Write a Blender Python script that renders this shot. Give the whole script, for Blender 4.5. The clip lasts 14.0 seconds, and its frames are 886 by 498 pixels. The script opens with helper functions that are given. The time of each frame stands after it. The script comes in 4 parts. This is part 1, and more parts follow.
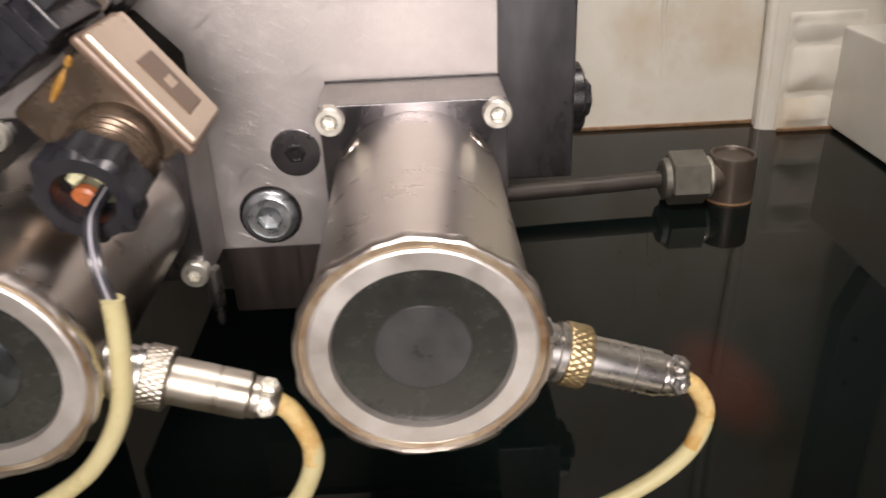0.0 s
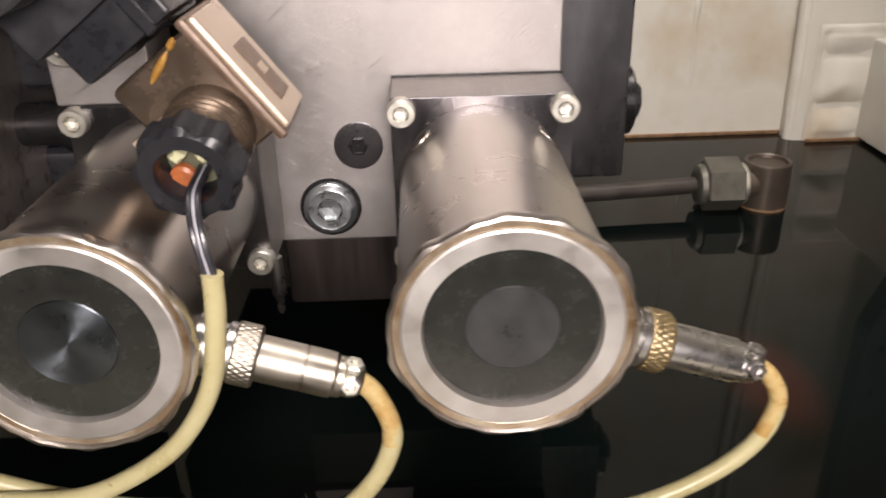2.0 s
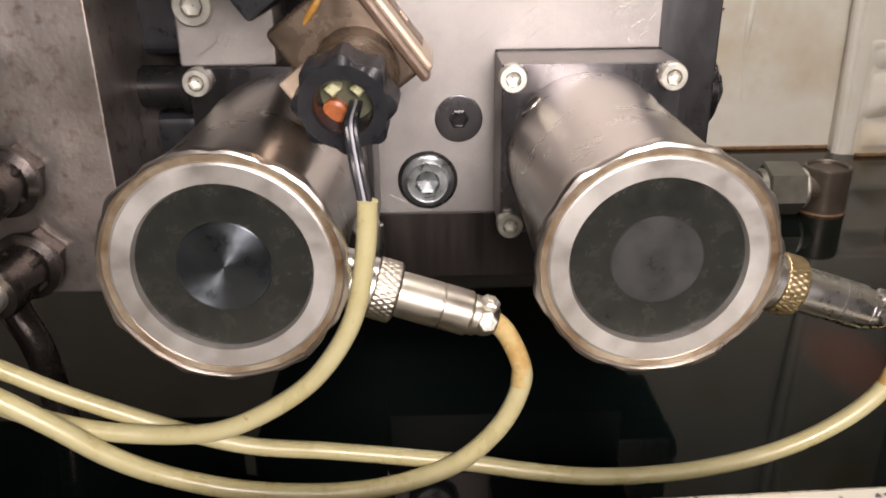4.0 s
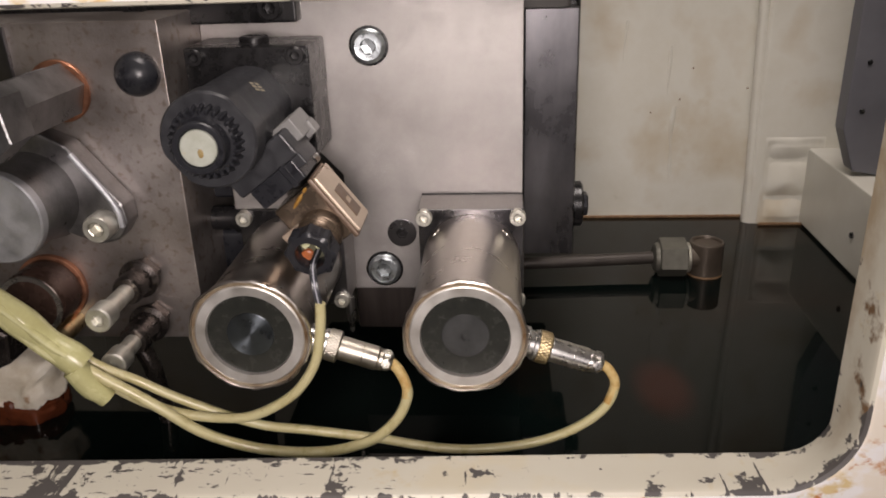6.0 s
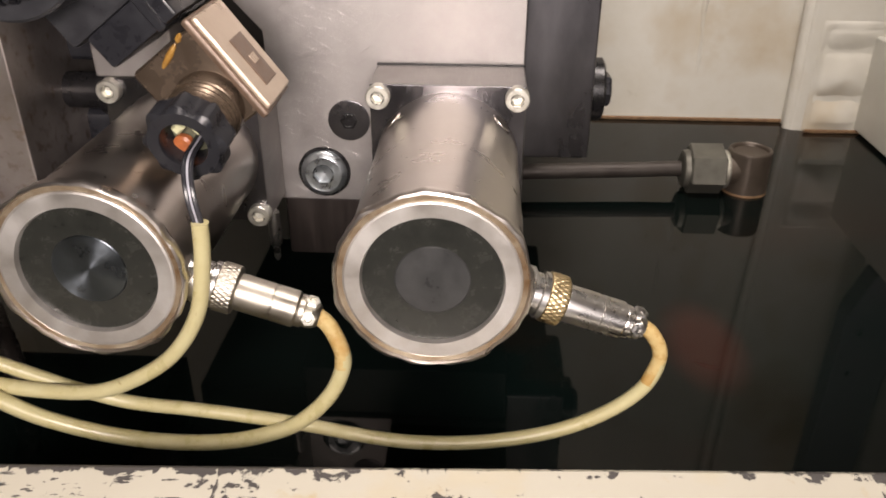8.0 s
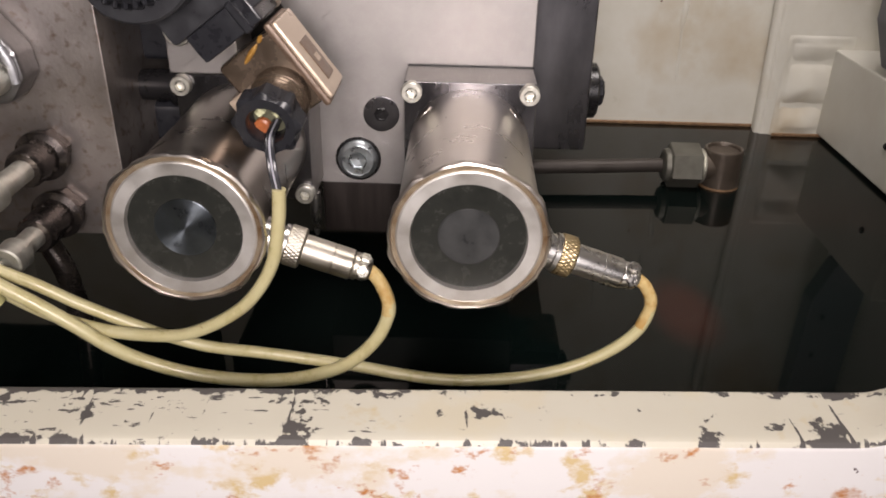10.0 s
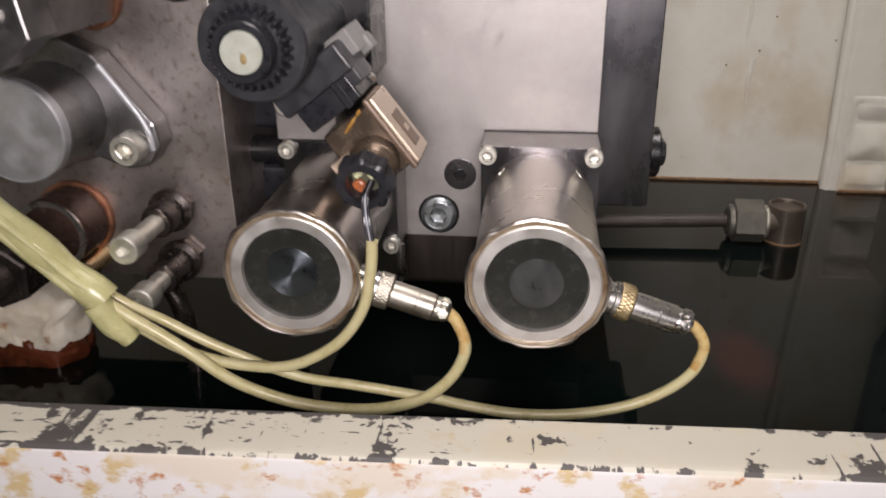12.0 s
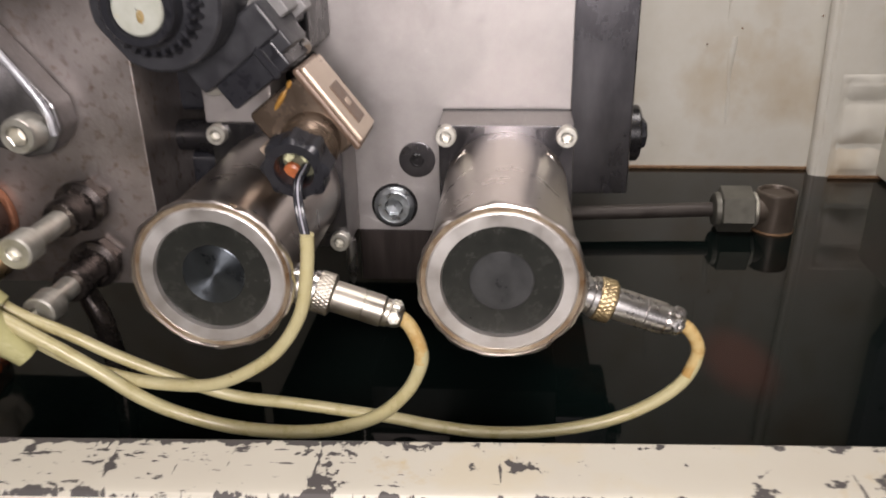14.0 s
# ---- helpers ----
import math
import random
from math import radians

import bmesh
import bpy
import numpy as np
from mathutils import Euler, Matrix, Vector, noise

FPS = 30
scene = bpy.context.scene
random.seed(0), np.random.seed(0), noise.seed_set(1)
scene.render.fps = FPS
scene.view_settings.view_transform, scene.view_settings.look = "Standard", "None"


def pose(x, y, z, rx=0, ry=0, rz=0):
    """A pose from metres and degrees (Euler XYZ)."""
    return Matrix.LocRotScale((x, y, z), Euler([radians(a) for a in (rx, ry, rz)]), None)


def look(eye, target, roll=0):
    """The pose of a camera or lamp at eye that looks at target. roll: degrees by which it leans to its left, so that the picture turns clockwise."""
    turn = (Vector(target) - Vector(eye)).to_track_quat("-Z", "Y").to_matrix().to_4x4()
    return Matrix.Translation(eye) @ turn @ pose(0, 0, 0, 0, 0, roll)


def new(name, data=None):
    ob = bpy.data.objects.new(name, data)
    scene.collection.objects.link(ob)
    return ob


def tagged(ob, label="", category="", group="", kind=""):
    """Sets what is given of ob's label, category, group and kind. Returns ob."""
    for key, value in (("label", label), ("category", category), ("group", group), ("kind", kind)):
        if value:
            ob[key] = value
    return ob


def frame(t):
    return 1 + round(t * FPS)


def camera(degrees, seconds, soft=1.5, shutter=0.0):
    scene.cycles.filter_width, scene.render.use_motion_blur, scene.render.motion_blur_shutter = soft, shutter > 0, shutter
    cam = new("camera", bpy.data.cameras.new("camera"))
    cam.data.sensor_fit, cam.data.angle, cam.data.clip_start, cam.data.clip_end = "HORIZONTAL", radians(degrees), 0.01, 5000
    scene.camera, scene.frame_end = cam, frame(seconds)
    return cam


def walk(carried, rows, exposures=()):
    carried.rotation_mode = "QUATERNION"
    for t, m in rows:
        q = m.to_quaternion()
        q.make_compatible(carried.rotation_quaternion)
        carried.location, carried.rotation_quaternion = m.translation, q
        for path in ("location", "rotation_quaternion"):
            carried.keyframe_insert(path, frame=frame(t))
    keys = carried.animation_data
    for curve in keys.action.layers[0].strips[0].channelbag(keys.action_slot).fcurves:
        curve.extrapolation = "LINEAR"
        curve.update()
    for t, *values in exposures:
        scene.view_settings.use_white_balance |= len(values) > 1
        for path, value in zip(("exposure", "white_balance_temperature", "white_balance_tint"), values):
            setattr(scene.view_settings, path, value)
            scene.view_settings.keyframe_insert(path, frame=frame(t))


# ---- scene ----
cam = camera(57.90, 14.0, 1.8, 0.4)
PATH = [
    (0, (-0.0091, -0.0107, 0.2308), (0.0005, 0.4336, 0.0018), -2.46),
    (0.5, (-0.0411, -0.0336, 0.2471), (-0.0266, 0.4143, 0.0254), -2.36),
    (1, (-0.0468, -0.0442, 0.2675), (-0.0333, 0.4046, 0.0475), -2.31),
    (1.5, (-0.0273, -0.0459, 0.2487), (-0.0165, 0.4028, 0.0282), -1.81),
    (2, (-0.0373, -0.0196, 0.2257), (-0.0280, 0.4286, 0.0043), -1.50),
    (2.5, (-0.0781, -0.0071, 0.2013), (-0.0731, 0.4423, -0.0178), -1.34),
    (2.7, (-0.0856, -0.0072, 0.1899), (-0.0830, 0.4420, -0.0296), -1.20),
    (4.8, (-0.0740, -0.0551, 0.2216), (-0.0662, 0.4088, 0.0354), -0.46),
    (5, (-0.0516, -0.0571, 0.2391), (-0.0471, 0.4069, 0.0529), -0.50),
    (5.5, (-0.0268, -0.1542, 0.3008), (-0.0305, 0.3087, 0.1118), -0.60),
    (6, (0.0100, -0.2479, 0.3347), (-0.0258, 0.2125, 0.1431), -1.94),
    (6.5, (0.0462, -0.2436, 0.3349), (-0.0205, 0.2068, 0.1283), -4.00),
    (7, (0.0440, -0.2231, 0.3133), (-0.0350, 0.2183, 0.0921), -4.18),
    (7.5, (0.0242, -0.1419, 0.2831), (-0.0441, 0.2956, 0.0510), -2.76),
    (8, (0.0055, -0.0752, 0.2549), (-0.0166, 0.3618, 0.0130), 0.19),
    (8.5, (-0.0432, -0.0774, 0.2670), (-0.0298, 0.3587, 0.0229), 2.51),
    (8.7, (-0.0550, -0.1015, 0.2718), (-0.0400, 0.3348, 0.0280), 2.83),
    (10.8, (0.0004, -0.1534, 0.2663), (-0.0283, 0.2912, 0.0394), -0.72),
    (11, (0.0005, -0.1496, 0.2701), (-0.0329, 0.2956, 0.0450), -1.13),
    (11.5, (-0.0083, -0.1463, 0.2641), (-0.0545, 0.3018, 0.0473), -0.81),
    (12, (-0.0154, -0.2000, 0.2900), (-0.0704, 0.2524, 0.0844), -0.66),
    (12.5, (0.0212, -0.2231, 0.3178), (-0.0392, 0.2343, 0.1251), -1.35),
    (13, (0.0200, -0.2386, 0.3279), (-0.0448, 0.2205, 0.1406), -1.79),
    (13.5, (0.0166, -0.2134, 0.3052), (-0.0435, 0.2441, 0.1126), -1.77),
    (14, (-0.0079, -0.1401, 0.2584), (-0.0503, 0.3142, 0.0538), -1.22),
]
EXPOSURES = [(0, 0.13, 6580, 10), (2.5, 0.13, 6620, 10), (5, -0.08, 6600, 10), (6.0, -0.48, 6600, 10), (7.0, -0.44, 6450, 10), (8, 0.10, 6720, 10), (8.5, 0.05, 6720, 10),
             (11, -0.24, 6300, 10), (12, -0.28, 6300, 10), (13, -0.42, 6300, 10), (14, -0.18, 6330, 10)]
walk(cam, [(t, look(eye, target, roll)) for t, eye, target, roll in PATH], EXPOSURES)

# ---- world and light ----
OIL = -0.0325
world = bpy.data.worlds.new("workshop")
world.use_nodes = True
scene.world = world
world.node_tree.nodes["Background"].inputs["Color"].default_value = (0.80, 0.84, 0.90, 1)
world.node_tree.nodes["Background"].inputs["Strength"].default_value = 0.05


def area_lamp(name, eye, target, size, watts, colour):
    data = bpy.data.lights.new(name, "AREA")
    data.shape, data.size, data.energy, data.color = "DISK", size, watts, colour
    ob = new(name, data)
    ob.matrix_world = look(eye, target)
    return ob


# Fixed disc standing in for the flash carried with the camera.
area_lamp("flash_stand_in", (-0.01, -0.31, 0.31), (0.05, 0.45, 0.06), 0.20, 4.4, (1.0, 0.89, 0.865))
# Unseen fill from above, added to brighten the back wall.
area_lamp("overhead_fill", (0.12, 0.25, 1.3), (0.12, 0.42, 0.0), 0.6, 15.0, (1.0, 0.90, 0.865))
# Broad unseen fill, added in front to soften contrast on the metal.
area_lamp("front_fill", (0.35, -2.3, 0.75), (0.0, 0.3, 0.12), 1.7, 15.0, (1.0, 0.92, 0.94))


# ---- materials ----
def shade(name, colour, rough=0.5, metal=0.0, second=None, scale=40.0, detail=6.0, stretch=(1, 1, 1), bump=0.0, bump_scale=300.0,
          rough_vary=0.12, spots=None, spot_scale=60.0, spot_cut=0.62, spot_soft=0.06, ior=1.5, coat=0.0):
    """A procedural surface: two colours mixed by noise, uneven gloss, fine relief and, if asked for, stains."""
    m = bpy.data.materials.new(name)
    m.use_nodes = True
    nt = m.node_tree
    n, link = nt.nodes, nt.links.new
    b = n["Principled BSDF"]
    b.inputs["Metallic"].default_value, b.inputs["IOR"].default_value = metal, ior
    b.inputs["Coat Weight"].default_value = coat
    co = n.new("ShaderNodeTexCoord")
    mp = n.new("ShaderNodeMapping")
    mp.inputs["Scale"].default_value = stretch
    link(co.outputs["Object"], mp.inputs["Vector"])
    big = n.new("ShaderNodeTexNoise")
    big.inputs["Scale"].default_value, big.inputs["Detail"].default_value, big.inputs["Roughness"].default_value = scale, detail, 0.65
    link(mp.outputs[0], big.inputs["Vector"])
    ramp = n.new("ShaderNodeValToRGB")
    second = second or tuple(c * 0.75 for c in colour)
    ramp.color_ramp.elements[0].position, ramp.color_ramp.elements[0].color = 0.32, (*second, 1)
    ramp.color_ramp.elements[1].position, ramp.color_ramp.elements[1].color = 0.66, (*colour, 1)
    link(big.outputs["Fac"], ramp.inputs[0])
    out = ramp.outputs[0]
    if spots:
        sp = n.new("ShaderNodeTexNoise")
        sp.inputs["Scale"].default_value, sp.inputs["Detail"].default_value = spot_scale, 8
        link(co.outputs["Object"], sp.inputs["Vector"])
        cut = n.new("ShaderNodeMapRange")
        cut.inputs["From Min"].default_value, cut.inputs["From Max"].default_value = spot_cut, spot_cut + spot_soft
        link(sp.outputs["Fac"], cut.inputs["Value"])
        mix = n.new("ShaderNodeMix")
        mix.data_type = "RGBA"
        mix.inputs["B"].default_value = (*spots, 1)
        link(cut.outputs[0], mix.inputs["Factor"])
        link(out, mix.inputs["A"])
        out = mix.outputs["Result"]
    link(out, b.inputs["Base Color"])
    fine = n.new("ShaderNodeTexNoise")
    fine.inputs["Scale"].default_value, fine.inputs["Detail"].default_value = bump_scale, 5
    link(mp.outputs[0], fine.inputs["Vector"])
    rr = n.new("ShaderNodeMapRange")
    rr.inputs["From Min"].default_value, rr.inputs["From Max"].default_value = 0.3, 0.7
    rr.inputs["To Min"].default_value, rr.inputs["To Max"].default_value = max(0.02, rough - rough_vary), rough + rough_vary
    link(big.outputs["Fac"], rr.inputs["Value"])
    link(rr.outputs[0], b.inputs["Roughness"])
    if bump:
        bp = n.new("ShaderNodeBump")
        bp.inputs["Strength"].default_value, bp.inputs["Distance"].default_value = bump, 0.0006
        link(fine.outputs["Fac"], bp.inputs["Height"])
        link(bp.outputs[0], b.inputs["Normal"])
    return m


def scratched(m, angles, strength):
    """Adds bundles of long fine scratches, one bundle for each angle about y, to the relief and gloss of a metal."""
    n, link = m.node_tree.nodes, m.node_tree.links.new
    b = n["Principled BSDF"]
    co = n.new("ShaderNodeTexCoord")
    last = None
    for k, turn in enumerate(angles):
        t = n.new("ShaderNodeMapping")
        t.inputs["Rotation"].default_value = (0, radians(turn), 0)
        t.inputs["Location"].default_value = (k * 1.7, 0, k * 0.9)
        s = n.new("ShaderNodeMapping")
        s.inputs["Scale"].default_value = (1, 1, 34)
        wob = n.new("ShaderNodeTexNoise")
        wob.inputs["Scale"].default_value = 14
        add = n.new("ShaderNodeVectorMath")
        add.operation = "MULTIPLY_ADD"
        add.inputs[1].default_value = (0.004, 0, 0.004)
        link(co.outputs["Object"], wob.inputs["Vector"])
        link(wob.outputs["Color"], add.inputs[0])
        link(co.outputs["Object"], add.inputs[2])
        link(add.outputs[0], t.inputs["Vector"])
        link(t.outputs[0], s.inputs["Vector"])
        f = n.new("ShaderNodeTexNoise")
        f.inputs["Scale"].default_value, f.inputs["Detail"].default_value = 52, 3
        link(s.outputs[0], f.inputs["Vector"])
        cut = n.new("ShaderNodeMapRange")
        cut.inputs["From Min"].default_value, cut.inputs["From Max"].default_value = 0.60, 0.74
        link(f.outputs["Fac"], cut.inputs["Value"])
        where = n.new("ShaderNodeTexNoise")
        where.inputs["Scale"].default_value, where.inputs["Detail"].default_value = 16, 2
        link(t.outputs[0], where.inputs["Vector"])
        some = n.new("ShaderNodeMapRange")
        some.inputs["From Min"].default_value, some.inputs["From Max"].default_value = 0.38, 0.58
        link(where.outputs["Fac"], some.inputs["Value"])
        kept = n.new("ShaderNodeMath")
        kept.operation = "MULTIPLY"
        link(cut.outputs[0], kept.inputs[0])
        link(some.outputs[0], kept.inputs[1])
        out = kept.outputs[0]
        if last:
            mx = n.new("ShaderNodeMath")
            mx.operation = "MAXIMUM"
            link(last, mx.inputs[0])
            link(out, mx.inputs[1])
            out = mx.outputs[0]
        last = out
    bp = n.new("ShaderNodeBump")
    bp.inputs["Strength"].default_value, bp.inputs["Distance"].default_value = strength, 0.0004
    old = b.inputs["Normal"].links[0].from_socket
    link(old, bp.inputs["Normal"])
    link(last, bp.inputs["Height"])
    link(bp.outputs[0], b.inputs["Normal"])
    dull = n.new("ShaderNodeMath")
    dull.operation = "MULTIPLY_ADD"
    dull.inputs[1].default_value = -0.18
    link(last, dull.inputs[0])
    link(b.inputs["Roughness"].links[0].from_socket, dull.inputs[2])
    link(dull.outputs[0], b.inputs["Roughness"])
    return m


STEEL = shade("ground_steel", (0.43, 0.409, 0.395), 0.50, 1.0, (0.27, 0.252, 0.241), 13, 10, (1, 1, 1), 0.12, 700, 0.10)
CAN = shade("brushed_stainless", (0.58, 0.54, 0.50), 0.30, 1.0, (0.53, 0.485, 0.44), 40, 6, (1, 1.6, 1), 0.008, 500, 0.05)
CAST = shade("oiled_cast_steel", (0.44, 0.40, 0.378), 0.43, 0.9, (0.22, 0.19, 0.172), 12, 11, (1, 1, 1), 0.25, 420, 0.12,
             spots=(0.22, 0.165, 0.13), spot_scale=170, spot_cut=0.54, spot_soft=0.20)
scratched(STEEL, (32, 40, 52, -28), 0.32)
COLUMN = shade("blackened_steel", (0.135, 0.131, 0.138), 0.29, 0.95, (0.080, 0.077, 0.082), 22, 8, (1, 1, 0.5), 0.10, 400, 0.08)
ZINC = shade("zinc_plate", (0.74, 0.73, 0.66), 0.44, 0.9, (0.56, 0.54, 0.47), 160, 5, bump=0.05, bump_scale=900)
BLUEZINC = shade("blue_zinc", (0.66, 0.71, 0.74), 0.34, 0.95, (0.50, 0.54, 0.56), 140, 5, bump=0.04, bump_scale=900)
NICKEL = shade("nickel_plate", (0.46, 0.43, 0.37), 0.38, 1.0, (0.35, 0.322, 0.27), 60, 5, bump=0.05, bump_scale=700)
NICKEL_COLD = shade("chrome_plate", (0.56, 0.545, 0.525), 0.30, 1.0, (0.52, 0.50, 0.475), 50, 5, bump=0.04, bump_scale=700)
BRASS = shade("worn_brass", (0.66, 0.53, 0.32), 0.33, 1.0, (0.48, 0.37, 0.20), 120, 5, bump=0.1)
COPPER = shade("copper_ring", (0.42, 0.20, 0.12), 0.42, 0.9, (0.26, 0.12, 0.07), 120, 5, bump=0.1)
ALU = shade("cast_aluminium", (0.27, 0.262, 0.262), 0.35, 0.9, (0.145, 0.141, 0.142), 50, 8, bump=0.3, bump_scale=500)
ALUFACE = shade("turned_aluminium", (0.56, 0.57, 0.60), 0.45, 0.8, (0.40, 0.41, 0.43), 60, 8, bump=0.25, bump_scale=500)
RING = shade("dull_ring_steel", (0.66, 0.64, 0.61), 0.48, 0.85, (0.52, 0.49, 0.45), 70, 7, bump=0.12, bump_scale=900)
SEAM = shade("seam_metal", (0.50, 0.43, 0.32), 0.40, 0.7, (0.21, 0.12, 0.055), 60, 7, bump=0.3)
RUSTLINE = shade("rusty_seam", (0.30, 0.19, 0.10), 0.6, 0.4, (0.16, 0.09, 0.05), 180, 5, bump=0.3)
POTTING = shade("dark_green_resin", (0.027, 0.028, 0.024), 0.25, 0.0, (0.014, 0.015, 0.013), 90, 7, bump=0.10, bump_scale=500, rough_vary=0.08,
                spots=(0.10, 0.10, 0.09), spot_scale=420, spot_cut=0.73)
scratched(POTTING, (70, 15, -40), 0.10)
HUB = shade("turned_hub", (0.19, 0.215, 0.24), 0.34, 0.6, (0.14, 0.158, 0.175), 80, 6, bump=0.08, bump_scale=900)
HUB.node_tree.nodes["Principled BSDF"].inputs["Metallic"].default_value = 1.0
HUB.node_tree.nodes["Principled BSDF"].inputs["Anisotropic"].default_value = 0.85
HUB.node_tree.nodes["Principled BSDF"].inputs["Anisotropic Rotation"].default_value = 0.25
radial = HUB.node_tree.nodes.new("ShaderNodeTangent")
radial.direction_type, radial.axis = "RADIAL", "Y"
HUB.node_tree.links.new(radial.outputs[0], HUB.node_tree.nodes["Principled BSDF"].inputs["Tangent"])
HUB_DULL = shade("dull_hub", (0.052, 0.053, 0.053), 0.36, 0.15, (0.032, 0.033, 0.033), 120, 8, bump=0.12, bump_scale=500)
BLACK = shade("black_plastic", (0.022, 0.023, 0.027), 0.32, 0.0, (0.013, 0.013, 0.016), 120, 7, bump=0.12, bump_scale=900, ior=1.42)
BLACK_DUSTY = shade("dusty_black_plastic", (0.036, 0.037, 0.041), 0.38, 0.0, (0.022, 0.022, 0.025), 110, 9, bump=0.15, bump_scale=900, ior=1.42)
BLACKSTEEL = shade("black_oxide", (0.014, 0.013, 0.014), 0.28, 0.0, (0.008, 0.008, 0.008), 60, 5, bump=0.08, ior=1.42)
DARKMETAL = shade("dark_oily_metal", (0.105, 0.090, 0.082), 0.24, 0.85, (0.050, 0.043, 0.040), 70, 7, bump=0.08)
GREYPLASTIC = shade("grey_plastic", (0.24, 0.235, 0.23), 0.45, 0.0, (0.17, 0.165, 0.16), 80, 6, bump=0.15)
OLIVE = shade("olive_gland", (0.13, 0.13, 0.085), 0.4, 0.0, (0.08, 0.08, 0.05), 120, 5)
INSERT = shade("pale_insert", (0.66, 0.66, 0.42), 0.4, 0.0, (0.55, 0.54, 0.32), 150, 5)
TAN = shade("tan_cover", (0.52, 0.43, 0.34), 0.36, 0.35, (0.40, 0.31, 0.23), 50, 6, bump=0.10)
BRONZE = shade("oily_bronze", (0.22, 0.168, 0.125), 0.27, 0.7, (0.12, 0.088, 0.062), 45, 7, bump=0.12, spots=(0.45, 0.22, 0.03), spot_scale=70, spot_cut=0.66)
BROWN_OIL = shade("oil_brown_block", (0.040, 0.031, 0.027), 0.40, 0.2, (0.012, 0.0095, 0.0085), 16, 7, (5, 1, 0.5), bump=0.1)
BROWN = shade("brown_plate", (0.17, 0.115, 0.08), 0.4, 0.2, (0.12, 0.08, 0.055), 220, 4, bump=0.1)
PLUGBROWN = shade("oily_brown_plug", (0.095, 0.055, 0.042), 0.26, 0.4, (0.045, 0.026, 0.02), 60, 7, bump=0.15)
AMBER = shade("amber_resin", (0.44, 0.25, 0.06), 0.25, 0.0, (0.28, 0.14, 0.03), 160, 5, bump=0.3, bump_scale=500)
OCHRE = shade("ochre_stain", (0.34, 0.255, 0.11), 0.4, 0.0, (0.25, 0.17, 0.06), 200, 5, bump=0.2, bump_scale=500)
ORANGE = shade("orange_seal", (0.46, 0.14, 0.045), 0.4, 0.0, (0.30, 0.09, 0.03), 260, 4, bump=0.2)
CABLE = shade("yellowed_cable", (0.53, 0.485, 0.275), 0.30, 0.0, (0.45, 0.395, 0.20), 60, 7, bump=0.12, bump_scale=500, rough_vary=0.08,
              spots=(0.30, 0.22, 0.10), spot_scale=130, spot_cut=0.70)
CABLE_AMBER = shade("oil_stained_cable", (0.55, 0.43, 0.20), 0.26, 0.0, (0.44, 0.26, 0.08), 110, 7, bump=0.12, bump_scale=500)
SLEEVE = shade("yellow_sleeve", (0.48, 0.46, 0.23), 0.24, 0.0, (0.36, 0.34, 0.16), 40, 7, bump=0.15, bump_scale=300)
WHITECAP = shade("yellowed_cap", (0.50, 0.52, 0.46), 0.42, 0.1, (0.40, 0.41, 0.34), 90, 7, bump=0.2, spots=(0.50, 0.36, 0.14), spot_scale=60, spot_cut=0.67)
WIRE_BLACK = shade("black_wire", (0.025, 0.025, 0.03), 0.25)
WIRE_WHITE = shade("pale_wire", (0.42, 0.42, 0.47), 0.35)
WALLPAINT = shade("oily_cream_wall", (0.71, 0.70, 0.635), 0.38, 0.0, (0.62, 0.595, 0.51), 9, 9, bump=0.55, bump_scale=22,
                  spots=(0.46, 0.37, 0.23), spot_scale=9, spot_cut=0.53, spot_soft=0.20)


def stain_patch(m, centre, size, colour, strength, wobble=0.55):
    """A ragged brown stain at one spot of a painted surface."""
    n, link = m.node_tree.nodes, m.node_tree.links.new
    b = n["Principled BSDF"]
    co, mp, rag_noise, add, away, soft, mix = (n.new("ShaderNode" + k) for k in ("TexCoord", "Mapping", "TexNoise", "Math", "VectorMath", "MapRange", "Mix"))
    mp.vector_type = "TEXTURE"
    mp.inputs["Location"].default_value, mp.inputs["Scale"].default_value = centre, size
    rag_noise.inputs["Scale"].default_value, rag_noise.inputs["Detail"].default_value = 75, 7
    away.operation, add.operation = "LENGTH", "MULTIPLY_ADD"
    add.inputs[1].default_value = wobble * 4
    soft.inputs["From Min"].default_value, soft.inputs["From Max"].default_value, soft.inputs["To Max"].default_value = 1.5 + wobble * 2, 0.3 + wobble * 2, strength
    mix.data_type = "RGBA"
    mix.inputs["B"].default_value = (*colour, 1)
    link(co.outputs["Object"], mp.inputs["Vector"])
    link(co.outputs["Object"], rag_noise.inputs["Vector"])
    link(mp.outputs[0], away.inputs[0])
    link(rag_noise.outputs["Fac"], add.inputs[0])
    link(away.outputs["Value"], add.inputs[2])
    link(add.outputs[0], soft.inputs["Value"])
    link(soft.outputs[0], mix.inputs["Factor"])
    link(b.inputs["Base Color"].links[0].from_socket, mix.inputs["A"])
    link(mix.outputs["Result"], b.inputs["Base Color"])


for stain_at, stain_size in (((0.254, 0.735, 0.158), (0.013, 1.0, 0.030)), ((0.222, 0.735, 0.105), (0.036, 1.0, 0.016)), ((0.205, 0.735, 0.058), (0.030, 1.0, 0.030)),
                             ((0.262, 0.735, 0.075), (0.034, 1.0, 0.036)), ((0.110, 0.735, 0.055), (0.022, 1.0, 0.014)), ((0.385, 0.72, 0.130), (0.030, 1.0, 0.012))):
    stain_patch(WALLPAINT, stain_at, stain_size, (0.52, 0.43, 0.29), 0.34)
BOXPAINT = shade("grey_green_paint", (0.62, 0.61, 0.55), 0.42, 0.0, (0.54, 0.52, 0.45), 12, 8, bump=0.3, bump_scale=60)
